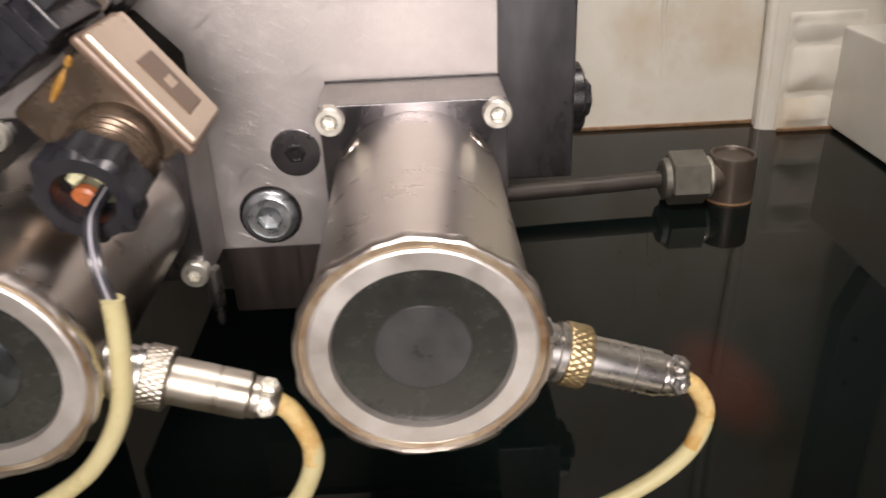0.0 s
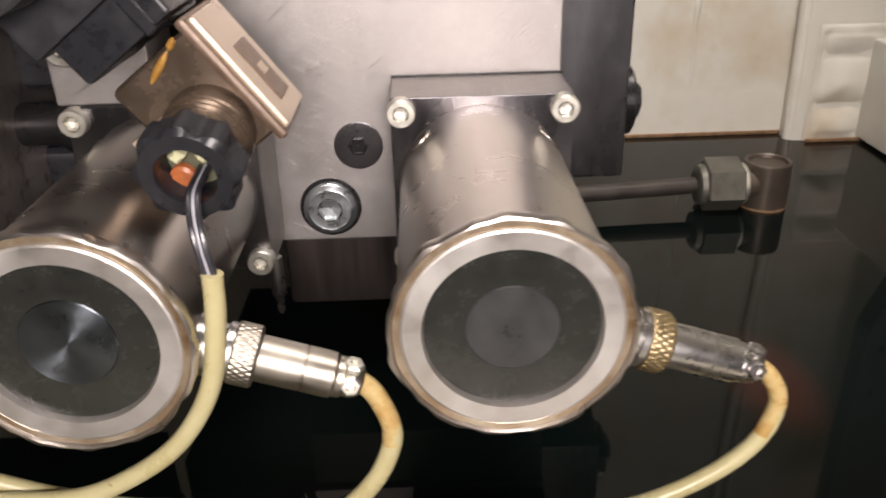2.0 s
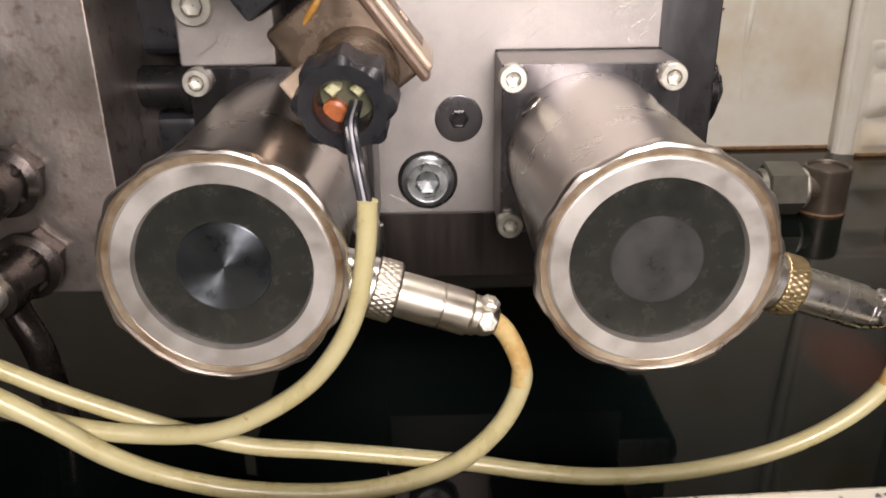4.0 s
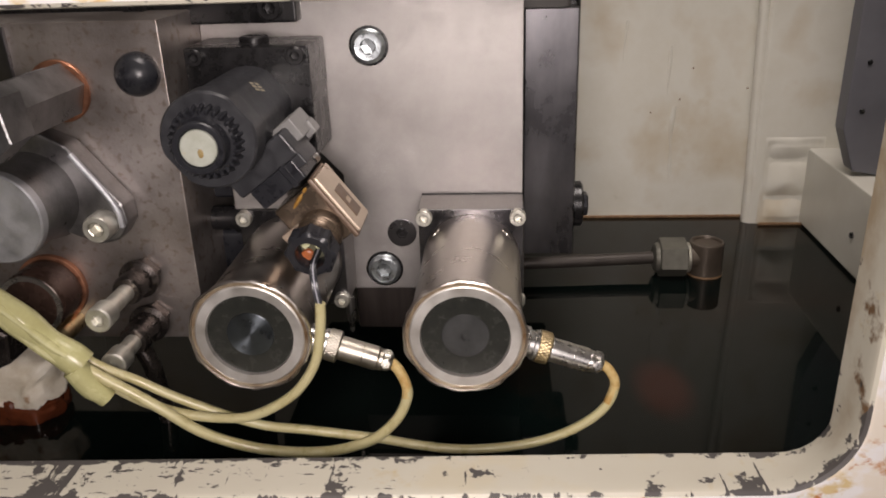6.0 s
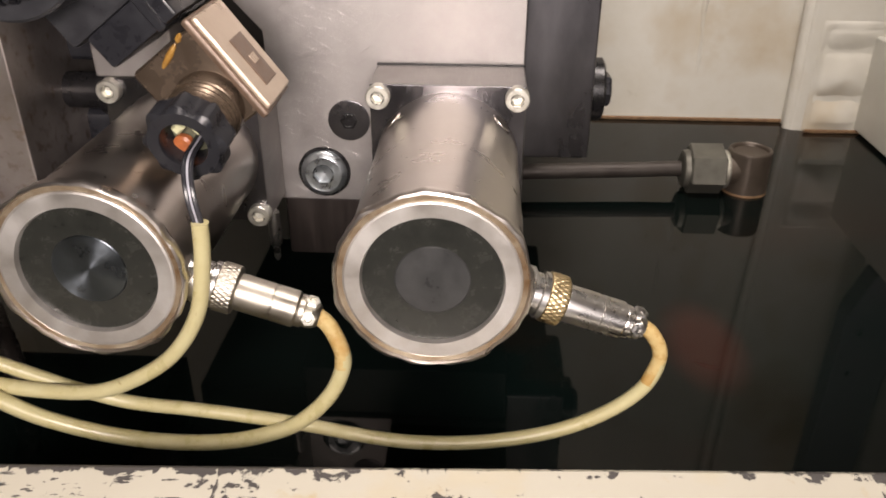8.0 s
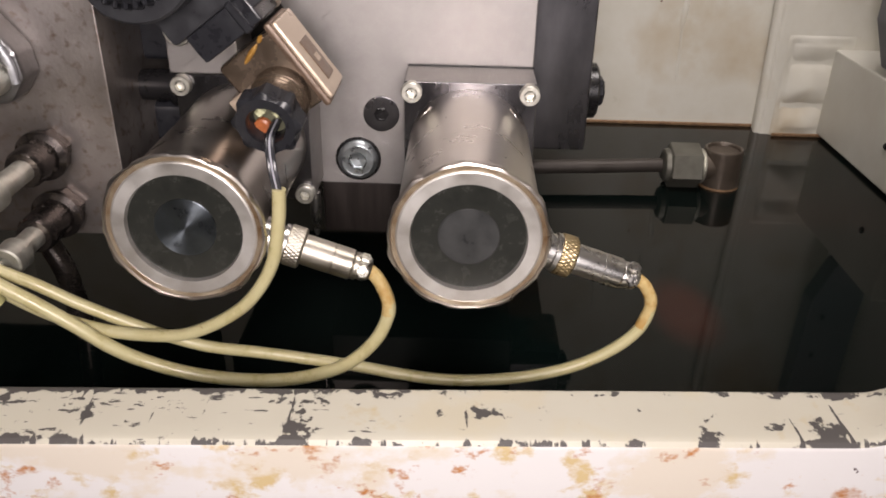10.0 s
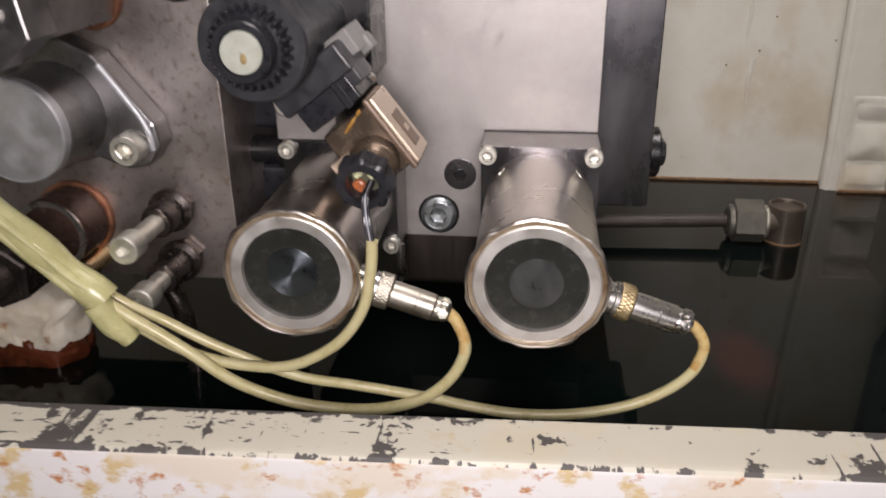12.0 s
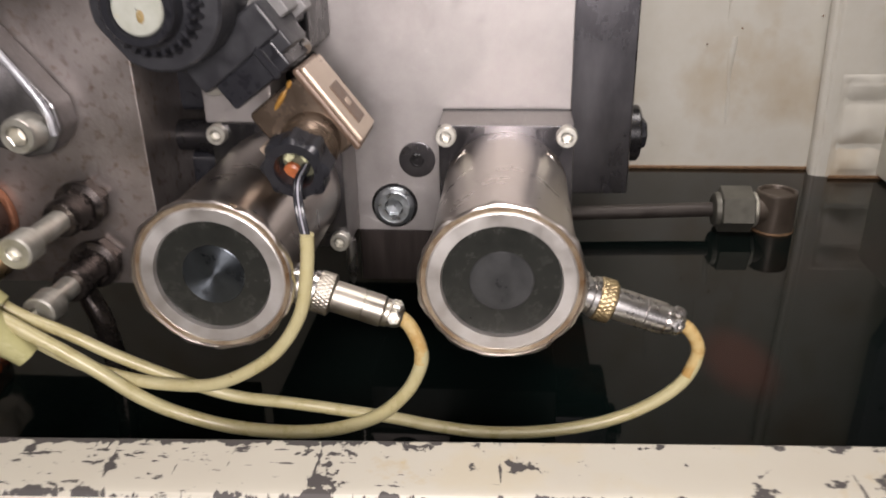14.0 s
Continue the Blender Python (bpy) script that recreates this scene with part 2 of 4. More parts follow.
GREYPAINT = shade("blue_grey_paint", (0.14, 0.14, 0.16), 0.5, 0.0, (0.11, 0.11, 0.125), 14, 7, bump=0.2, bump_scale=80)
PIPE = shade("oily_pipe", (0.062, 0.053, 0.046), 0.48, 0.4, (0.042, 0.035, 0.030), 40, 7, bump=0.2)
ELBOW = shade("oily_brown_elbow", (0.100, 0.080, 0.062), 0.42, 0.4, (0.066, 0.052, 0.040), 40, 7, bump=0.1)
PIPENUT = shade("oily_nut", (0.15, 0.146, 0.122), 0.45, 0.55, (0.10, 0.096, 0.08), 60, 7, bump=0.2)
RAG = shade("soaked_foam", (0.68, 0.64, 0.55), 0.6, 0.0, (0.50, 0.43, 0.32), 40, 9, bump=0.5, bump_scale=260,
            spots=(0.30, 0.17, 0.08), spot_scale=60, spot_cut=0.60, spot_soft=0.12)
RAGRUST = shade("rust_soaked_foam", (0.120, 0.032, 0.013), 0.14, 0.0, (0.022, 0.008, 0.005), 45, 9, bump=0.3, bump_scale=180)
PLAIN = shade("workshop_wall", (0.45, 0.45, 0.43), 0.7, 0.0, (0.38, 0.38, 0.36), 2, 6, bump=0.1)
DARKSHED = shade("machine_dark", (0.05, 0.045, 0.04), 0.5, 0.3, (0.03, 0.025, 0.022), 20, 7, bump=0.2)
OILMAT = shade("dark_oil", (0.0024, 0.0058, 0.0052), 0.045, 0.0, (0.0030, 0.0038, 0.0034), 3, 3, rough_vary=0.012, ior=1.29,
               spots=(0.012, 0.0060, 0.0036), spot_scale=4.5, spot_cut=0.54, spot_soft=0.16)
OILMAT.node_tree.nodes["Principled BSDF"].inputs["Specular Tint"].default_value = (1.0, 0.87, 0.78, 1)


def worn_paint(name, paint, second, under, cut, edge, stain, stain_cut, stain_scale=26.0):
    """Cream or white paint, chipped to dark metal; edge: chips gather towards the sheet's two rims (object y)."""
    m = bpy.data.materials.new(name)
    m.use_nodes = True
    n, link = m.node_tree.nodes, m.node_tree.links.new
    b = n["Principled BSDF"]
    co = n.new("ShaderNodeTexCoord")

    def noise_at(scale, detail, stretch=(1, 1, 1), seed=0.0):
        mp = n.new("ShaderNodeMapping")
        mp.inputs["Scale"].default_value, mp.inputs["Location"].default_value = stretch, (seed, seed, seed)
        link(co.outputs["Object"], mp.inputs["Vector"])
        t = n.new("ShaderNodeTexNoise")
        t.inputs["Scale"].default_value, t.inputs["Detail"].default_value, t.inputs["Roughness"].default_value = scale, detail, 0.6
        link(mp.outputs[0], t.inputs["Vector"])
        return t.outputs["Fac"]

    def calc(op, a, c):
        k = n.new("ShaderNodeMath")
        k.operation = op
        for s, v in zip(k.inputs, (a, c)):
            if isinstance(v, (int, float)):
                s.default_value = v
            else:
                link(v, s)
        return k.outputs[0]

    def blend(f, a, c):
        k = n.new("ShaderNodeMix")
        k.data_type = "RGBA"
        link(f, k.inputs["Factor"])
        for s, v in ((k.inputs["A"], a), (k.inputs["B"], c)):
            if isinstance(v, tuple):
                s.default_value = (*v, 1)
            else:
                link(v, s)
        return k.outputs["Result"]

    def step(v, lo, width):
        k = n.new("ShaderNodeMapRange")
        k.inputs["From Min"].default_value, k.inputs["From Max"].default_value = lo, lo + width
        link(v, k.inputs["Value"])
        return k.outputs[0]

    base = blend(noise_at(14, 8), paint, second)
    for seed, colour, extra, size in ((3.0, stain[0], 0.0, 1.0), (11.0, tuple(0.6 * a + 0.4 * c for a, c in zip(paint, stain[0])), -0.03, 0.5), (7.0, stain[1], 0.06, 1.7), (13.0, stain[1], 0.075, 0.9)):
        base = blend(step(noise_at(stain_scale * size, 9, (1, 1, 1.4), seed), stain_cut + extra, 0.07), base, colour)
    chips = noise_at(70, 8, (1.0, 1.0, 1.0), 1.0)
    lines = calc("SUBTRACT", noise_at(60, 5, (3.2, 0.22, 0.22), 9.0), 0.03)
    chips = calc("MAXIMUM", chips, calc("ADD", calc("MULTIPLY", chips, 0.35), calc("MULTIPLY", lines, 0.65)))
    wide = noise_at(9, 3, (1, 0.2, 0.2), 5.0)
    chips = calc("ADD", chips, calc("MULTIPLY", calc("SUBTRACT", wide, 0.5), 0.55))
    if edge:
        xyz = n.new("ShaderNodeSeparateXYZ")
        link(co.outputs["Object"], xyz.inputs[0])
        leftward = step(calc("MULTIPLY", xyz.outputs["X"], -1.0), -0.05, 0.30)
        front_edge = step(calc("MULTIPLY", xyz.outputs["Y"], -1.0), -0.0050, 0.0035)
        back_edge = step(xyz.outputs["Y"], 0.0310, 0.008)
        chips = calc("ADD", chips, calc("MULTIPLY", front_edge, 0.10))
        flakes = calc("ADD", noise_at(150, 7, (0.45, 1.5, 1.5), 31.0), calc("MULTIPLY", leftward, 0.07))
        chips = calc("MAXIMUM", chips, calc("SUBTRACT", flakes, 0.088))
        chips = calc("ADD", chips, calc("MULTIPLY", back_edge, calc("ADD", calc("MULTIPLY", leftward, 0.20), 0.10)))
        chips = calc("ADD", chips, calc("MULTIPLY", leftward, 0.06))
        chips = calc("SUBTRACT", chips, calc("MULTIPLY", step(xyz.outputs["Z"], 0.07, 0.04), 0.07))
        jamb = step(calc("ADD", xyz.outputs["X"], calc("MULTIPLY", xyz.outputs["Z"], 0.8)), 0.19, 0.08)
        corner = calc("MULTIPLY", step(xyz.outputs["X"], 0.150, 0.03), calc("SUBTRACT", 1.0, step(xyz.outputs["Z"], 0.075, 0.03)))
        worn = step(calc("MULTIPLY", xyz.outputs["Y"], -1.0), -0.0150, 0.0120)
        chips = calc("ADD", chips, calc("MULTIPLY", calc("MULTIPLY", corner, worn), 0.095))
        base = blend(calc("MULTIPLY", jamb, calc("MULTIPLY", step(noise_at(17, 9, (1, 1, 0.7), 21.0), 0.44, 0.16), 0.75)), base, (0.30, 0.215, 0.12))
        base = blend(calc("MULTIPLY", jamb, step(noise_at(38, 9, (1, 1, 0.8), 27.0), 0.58, 0.06)), base, (0.16, 0.095, 0.05))
    mask = step(chips, cut, 0.02)
    link(blend(mask, base, under), b.inputs["Base Color"])
    r = n.new("ShaderNodeMapRange")
    r.inputs["To Min"].default_value, r.inputs["To Max"].default_value = 0.42, 0.62
    link(mask, r.inputs["Value"])
    link(r.outputs[0], b.inputs["Roughness"])
    bp = n.new("ShaderNodeBump")
    bp.inputs["Strength"].default_value, bp.inputs["Distance"].default_value = 0.5, 0.0006
    link(calc("SUBTRACT", calc("MULTIPLY", noise_at(120, 5), 0.4), mask), bp.inputs["Height"])
    link(bp.outputs[0], b.inputs["Normal"])
    return m


SILLPAINT = worn_paint("chipped_cream_paint", (0.57, 0.55, 0.465), (0.52, 0.485, 0.395), (0.075, 0.068, 0.064), 0.62, True,
                       ((0.52, 0.44, 0.28), (0.42, 0.31, 0.17)), 0.62)
FRONTPAINT = worn_paint("stained_white_paint", (0.78, 0.765, 0.755), (0.74, 0.715, 0.70), (0.13, 0.10, 0.105), 0.735, False,
                        ((0.62, 0.48, 0.25), (0.47, 0.19, 0.05)), 0.54, 34.0)


# ---- mesh helpers ----
def part(name, bm, material, parent=None, label="", smooth=True, angle=28):
    """Links a bmesh as one mesh object, under a thing or a part; its normals lean to the larger faces, so that flats stay flat beside bevels."""
    bmesh.ops.recalc_face_normals(bm, faces=bm.faces)
    limit, normals = math.cos(radians(angle)), []
    for f in bm.faces if smooth else ():
        for v in f.verts:
            total = Vector()
            for g in v.link_faces:
                if g.normal.dot(f.normal) >= limit:
                    total += g.normal * g.calc_area()
            normals.append(total.normalized() if total.length > 0 else f.normal.copy())
    me = bpy.data.meshes.new(name)
    bm.to_mesh(me)
    bm.free()
    if smooth:
        me.shade_smooth()
        me.normals_split_custom_set(normals)
    me.materials.append(material)
    ob = new(name, me)
    if parent:
        ob.parent = parent
    if label:
        ob["label"] = label
    return ob


def thing(name, m, label, category, group="", kind=""):
    ob = new(name)
    ob.empty_display_size = 0.01
    ob.matrix_world = m
    return tagged(ob, label, category, group, kind)


def add_box(bm, size, m=None, bevel=0.0, seg=2):
    made = bmesh.ops.create_cube(bm, size=1.0, matrix=(m or Matrix()) @ Matrix.Diagonal((*size, 1)))["verts"]
    if bevel:
        edges = list({e for v in made for e in v.link_edges})
        bmesh.ops.bevel(bm, geom=edges, offset=bevel, segments=seg, affect="EDGES", profile=0.5)
    return bm


def box(size, m=None, bevel=0.0, seg=2):
    return add_box(bmesh.new(), size, m, bevel, seg)


def along(axis):
    """Turns the z axis to the given direction."""
    return Vector(axis).to_track_quat("Z", "Y").to_matrix().to_4x4()


def add_lathe(bm, profile, m, seg=48, ripple=None, close=True):
    """Spins rows of (radius, height) about z; ripple(angle, row) scales a radius."""
    rings = []
    for k, (r, z) in enumerate(profile):
        ring = []
        for i in range(seg):
            a = 2 * math.pi * i / seg
            q = r * (ripple(a, k) if ripple else 1.0)
            ring.append(bm.verts.new(m @ Vector((q * math.cos(a), q * math.sin(a), z))))
        rings.append(ring)
    for a, b in zip(rings, rings[1:]):
        for i in range(seg):
            bm.faces.new((a[i], a[(i + 1) % seg], b[(i + 1) % seg], b[i]))
    if close:
        for ring in (rings[0], rings[-1]):
            bm.faces.new(ring)
    return bm


def lathe(profile, m, seg=48, ripple=None, close=True):
    return add_lathe(bmesh.new(), profile, m, seg, ripple, close)


def hexbar(r, z0, z1, m, chamfer=0.0012, seg=6):
    c = chamfer
    return lathe([(r - c, z0), (r, z0 + c * 0.6), (r, z1 - c * 0.6), (r - c, z1)], m, seg)


def ring_profile(r0, r1, z0, z1):
    return [(r0, z0), (r1, z0), (r1, z1), (r0, z1), (r0, z0)]


def smooth_path(points, steps=8):
    p = [Vector(q) for q in points]
    p = [p[0] * 2 - p[1], *p, p[-1] * 2 - p[-2]]
    out = []
    for a, b, c, d in zip(p, p[1:], p[2:], p[3:]):
        for i in range(steps):
            t = i / steps
            out.append(0.5 * (2 * b + (c - a) * t + (2 * a - 5 * b + 4 * c - d) * t * t + (3 * b - a - 3 * c + d) * t ** 3))
    return [*out, p[-2]]


def add_tube(bm, points, radius, seg=14, steps=8):
    path = smooth_path(points, steps)
    side = Vector((0.13, 0.95, 0.29))
    rings = []
    for i, q in enumerate(path):
        way = (path[min(i + 1, len(path) - 1)] - path[max(i - 1, 0)]).normalized()
        side = (side - way * side.dot(way)).normalized()
        up = way.cross(side)
        r = radius(i / (len(path) - 1)) if callable(radius) else radius
        rings.append([bm.verts.new(q + (side * math.cos(2 * math.pi * k / seg) + up * math.sin(2 * math.pi * k / seg)) * r) for k in range(seg)])
    for a, b in zip(rings, rings[1:]):
        for k in range(seg):
            bm.faces.new((a[k], a[(k + 1) % seg], b[(k + 1) % seg], b[k]))
    bm.faces.new(rings[0])
    bm.faces.new(rings[-1])
    return bm


def tube(points, radius, seg=14, steps=8):
    return add_tube(bmesh.new(), points, radius, seg, steps)


def prism(outline, y0, y1, bevel=0.0):
    """An outline of (x, z) drawn out from y0 to y1."""
    bm = bmesh.new()
    a = [bm.verts.new((x, y0, z)) for x, z in outline]
    b = [bm.verts.new((x, y1, z)) for x, z in outline]
    bm.faces.new(a)
    bm.faces.new(b)
    for i in range(len(a)):
        j = (i + 1) % len(a)
        bm.faces.new((a[i], a[j], b[j], b[i]))
    if bevel:
        bmesh.ops.bevel(bm, geom=list(bm.edges), offset=bevel, segments=2, affect="EDGES", profile=0.5)
    return bm


FRONT = along((0, -1, 0))


def at(x, y, z):
    """A pose at a place, its z axis turned towards the opening (-y)."""
    return Matrix.Translation((x, y, z)) @ FRONT


def socket_bolt(x, y, z, r, length, material, label, group="", shank=0.0):
    """A hexagon socket screw; y: where the underside of its head sits."""
    ob = thing("socket_screw", Matrix.Translation((x, y, z)), label, "screw", group)
    s = r * 0.50
    head = lathe([(r, 0), (r, length * 0.88), (r * 0.92, length), (s * 1.12, length)], FRONT, 32, close=False)
    add_lathe(head, [(r, 0), (r * 0.3, 0)], FRONT, 32, close=False)
    part("head", head, material, ob)
    part("socket", lathe([(s * 1.14, length), (s, length - 0.0004), (s, length * 0.45), (s * 0.1, length * 0.40)], FRONT, 6, close=False), BLACKSTEEL if material is BLACKSTEEL else material, ob, "hexagon recess", smooth=False)
    if shank:
        part("shank", lathe([(r * 0.58, -shank), (r * 0.58, 0.0)], FRONT, 20), material, ob)
    return ob


def bars(name, m, count, width, height, gap, material, parent, label):
    bm = bmesh.new()
    for i in range(count):
        add_box(bm, (width, height, 0.0004), m @ Matrix.Translation(((i - (count - 1) / 2) * (width + gap), 0, 0)))
    return part(name, bm, material, parent, label, smooth=False)


# ---- the tank: oil, walls, housing ----
oil_bm = bmesh.new()
bmesh.ops.create_grid(oil_bm, x_segments=2, y_segments=2, size=0.5, matrix=Matrix.Translation((-0.06, 0.43, OIL)) @ Matrix.Diagonal((1.04, 0.74, 1, 1)))
tagged(part("oil_surface", oil_bm, OILMAT, smooth=False), "still dark green-black oil filling the tank", "oil", kind="structure")

WALL_Y = 0.737
back = bmesh.new()
add_box(back, (0.92, 0.03, 0.72), Matrix.Translation((-0.137, WALL_Y + 0.015, 0.20)))
tagged(part("wall_back", back, WALLPAINT, smooth=False), "oil-stained cream painted sheet wall of the tank", "wall", kind="structure")
step_bm = box((0.13, 0.03, 0.72), Matrix.Translation((0.381, WALL_Y - 0.008, 0.20)), 0.006, 3)
tagged(part("wall_back_step", step_bm, WALLPAINT), "cream painted sheet wall step beside the corner seam", "wall", kind="structure")
seam_bm = tube([(0.321, WALL_Y - 0.014, -0.1), (0.3185, WALL_Y - 0.015, 0.0), (0.3155, WALL_Y - 0.014, 0.12), (0.310, WALL_Y - 0.015, 0.3), (0.308, WALL_Y - 0.014, 0.52)], 0.0062, 12, 6)
tagged(part("weld_seam", seam_bm, WALLPAINT), "painted vertical weld seam on the cream wall", "trim", kind="structure")
emboss = thing("pressed_panel", Matrix.Translation((0.3635, WALL_Y - 0.0235, 0.022)), "cream painted pressed panel, lumpy and worn, on the tank wall", "panel")
press = bmesh.new()
COLS, RISE = 22, 34
grid = []
for r in range(RISE + 1):
    row = []
    for c in range(COLS + 1):
        u, w = c / COLS, r / RISE
        inside = min(1.0, 7 * min(u, 1 - u, w * 1.7, (1 - w) * 1.7))
        lump_y = 0.0062 * abs(math.sin(math.pi * (2.35 * w + 0.25))) ** 0.7 * (0.5 + 0.5 * math.sin(math.pi * min(1.0, 1.25 * u))) + 0.0016 * noise.noise(Vector((u * 4, w * 6, 3.1)))
        edge = 0.0030 if min(u, 1 - u, w, 1 - w) < 0.05 else 0.0
        row.append(press.verts.new(((u - 0.5) * 0.070, -lump_y * inside - edge + 0.002, (w - 0.5) * 0.112)))
    grid.append(row)
for lower, upper in zip(grid, grid[1:]):
    for c in range(COLS):
        press.faces.new((lower[c], lower[c + 1], upper[c + 1], upper[c]))
part("pressing", press, WALLPAINT, emboss, angle=60)
part("frame_edge", prism([(-0.036, -0.057), (-0.036, 0.057), (0.036, 0.057), (0.036, -0.057)], 0.002, 0.008, 0.001), WALLPAINT, emboss)
tagged(part("tide_line", box((0.84, 0.002, 0.0040), Matrix.Translation((-0.10, WALL_Y - 0.001, OIL + 0.002)), 0.0008, 1), RUSTLINE), "rust-brown tide line where oil meets the wall", "trim", kind="structure")
tagged(part("tide_line_step", box((0.062, 0.002, 0.0040), Matrix.Translation((0.36, WALL_Y - 0.0305, OIL + 0.002)), 0.0008, 1), RUSTLINE), "rust-brown tide line where oil meets the wall", "trim", kind="structure")
stripe = thing("wall_drip", Matrix.Translation((0.221, WALL_Y - 0.0006, 0.10)), "vertical paint runs on the cream wall", "paint run")
part("run", tube([(0.001, 0.0024, 0.012), (-0.001, 0.0020, -0.02), (0.001, 0.0021, -0.05), (0.0015, 0.0028, -0.082)], lambda t: 0.0034 - 0.0012 * t + 0.0006 * math.sin(t * 9), 10), WALLPAINT, stripe)
part("run", tube([(-0.008, 0.0014, 0.085), (-0.0075, 0.0010, 0.062), (-0.0085, 0.0010, 0.035), (-0.0065, 0.0018, 0.018)], lambda t: 0.0016 + 0.0008 * math.sin(t * 6), 8), WALLPAINT, stripe)
part("run", tube([(-0.060, 0.0012, 0.115), (-0.062, 0.0010, 0.095), (-0.0635, 0.0012, 0.065)], lambda t: 0.0022 * (1 - 0.6 * t), 8), WALLPAINT, stripe)
for px, pz in ((0.020, 0.058), (0.007, 0.021), (-0.027, 0.005), (0.086, 0.033)):
    part("speck", lathe([(0.0011, -0.0002), (0.0009, 0.0006), (0.0003, 0.0009)], Matrix.Translation((px, 0, pz)) @ FRONT, 10), RUSTLINE, stripe, "small rusty speck")
tagged(part("wall_right", box((0.03, 0.64, 0.72), Matrix.Translation((0.446, 0.455, 0.20))), BOXPAINT), "cream painted side wall of the tank", "wall", kind="structure")
tagged(part("wall_left", box((0.03, 0.64, 0.72), Matrix.Translation((-0.575, 0.455, 0.20))), WALLPAINT), "cream painted side wall of the tank", "wall", kind="structure")
tagged(part("tank_floor", box((1.06, 0.66, 0.03), Matrix.Translation((-0.075, 0.455, -0.145))), DARKSHED), "dark floor of the tank under the oil", "floor", kind="structure")

ledge = thing("side_box", Matrix.Translation((0.405, 0.615, 0.017)), "grey-green painted box on the tank side wall", "box")
part("body", box((0.05, 0.20, 0.094), None, 0.003, 2), BOXPAINT, ledge)
part("screw", lathe([(0.0032, 0), (0.0032, 0.002), (0.002, 0.003)], Matrix.Translation((-0.025, -0.052, -0.006)) @ along((-1, 0, 0)), 16), BLACKSTEEL, ledge, "dark screw")
grey = thing("grey_panel", Matrix.Translation((0.402, 0.61, 0.305)), "blue-grey painted upright panel above the side box", "panel")
part("sheet", prism([(-0.034, 0.2), (-0.034, -0.19), (-0.018, -0.235), (0.02, -0.242), (0.02, 0.2)], -0.012, 0.012, 0.002), GREYPAINT, grey)
for zz in (-0.12, -0.17):
    part("rivet", lathe([(0.003, 0), (0.002, 0.0015)], Matrix.Translation((-0.018, -0.012, zz)) @ FRONT, 12), BLACKSTEEL, grey)


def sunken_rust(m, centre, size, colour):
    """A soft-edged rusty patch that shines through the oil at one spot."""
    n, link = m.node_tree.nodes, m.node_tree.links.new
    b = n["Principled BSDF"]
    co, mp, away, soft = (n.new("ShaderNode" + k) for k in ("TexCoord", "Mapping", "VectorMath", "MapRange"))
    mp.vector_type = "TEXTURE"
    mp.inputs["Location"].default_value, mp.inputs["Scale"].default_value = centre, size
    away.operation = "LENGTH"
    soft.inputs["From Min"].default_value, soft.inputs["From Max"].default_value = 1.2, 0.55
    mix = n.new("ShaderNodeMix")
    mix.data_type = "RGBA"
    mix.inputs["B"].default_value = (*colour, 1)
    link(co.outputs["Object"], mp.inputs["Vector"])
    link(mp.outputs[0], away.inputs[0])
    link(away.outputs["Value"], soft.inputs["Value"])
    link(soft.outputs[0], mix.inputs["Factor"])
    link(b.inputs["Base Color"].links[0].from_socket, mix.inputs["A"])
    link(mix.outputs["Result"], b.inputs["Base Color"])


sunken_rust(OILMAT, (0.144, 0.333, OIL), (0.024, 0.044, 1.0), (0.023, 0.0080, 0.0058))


def rounded(x0, x1, z0, z1, r, seg=10):
    out = []
    for cx, cz, a0 in ((x1 - r, z0 + r, -90), (x1 - r, z1 - r, 0), (x0 + r, z1 - r, 90), (x0 + r, z0 + r, 180)):
        for i in range(seg + 1):
            a = radians(a0 + 90 * i / seg)
            out.append((cx + r * math.cos(a), cz + r * math.sin(a)))
    return out


# The front sheet: its opening is a rounded hole with a deep turned-in rim.
PANEL = pose(0, 0.116, 0, 0, 0, 2.4)
HOLE = (-0.50, 0.2045, 0.0325, 0.302, 0.045)


def loop_faces(bm, loops):
    rows = [[bm.verts.new((x, y, z)) for x, z in pts] for pts, y in loops]
    for a, b in zip(rows, rows[1:]):
        for i in range(len(a)):
            j = (i + 1) % len(a)
            bm.faces.new((a[i], a[j], b[j], b[i]))
    return bm


def grown(d, tight=1.0):
    x0, x1, z0, z1, r = HOLE
    return rounded(x0 - d, x1 + d, z0 - d, z1 + d, r * tight + d)


outer = []
for x, z in grown(0.0):
    cx, cz = -0.15, 0.18
    k = max(abs(x - cx) / 1.3, abs(z - cz) / 1.0)
    outer.append((cx + (x - cx) / k, cz + (z - cz) / k))
front = loop_faces(bmesh.new(), [(outer, 0.0), (grown(0.05), 0.0), (grown(0.0045), 0.0), (grown(0.0026), 0.0006)])
ob = part("housing_front", front, FRONTPAINT)
ob.matrix_world = PANEL
tagged(ob, "white painted machine housing, stained with rust and chipped", "housing", kind="structure")
rim = loop_faces(bmesh.new(), [(grown(0.0026), 0.0006), (grown(0.0008), 0.0022), (grown(0.0, 0.98), 0.005), (grown(0.0, 0.90), 0.012), (grown(0.0, 0.68), 0.028), (grown(0.0, 0.58), 0.036), (grown(0.002, 0.58), 0.039), (grown(0.02), 0.040)])
ob = part("opening_rim", rim, SILLPAINT)
ob.matrix_world = PANEL
tagged(ob, "cream painted rim of the opening, chipped to dark metal", "rim", kind="structure")
rear = loop_faces(bmesh.new(), [(grown(0.02), 0.0401), (outer, 0.0401)])
ob = part("housing_back", rear, BOXPAINT)
ob.matrix_world = PANEL
tagged(ob, "inner face of the machine housing sheet", "housing", kind="structure")

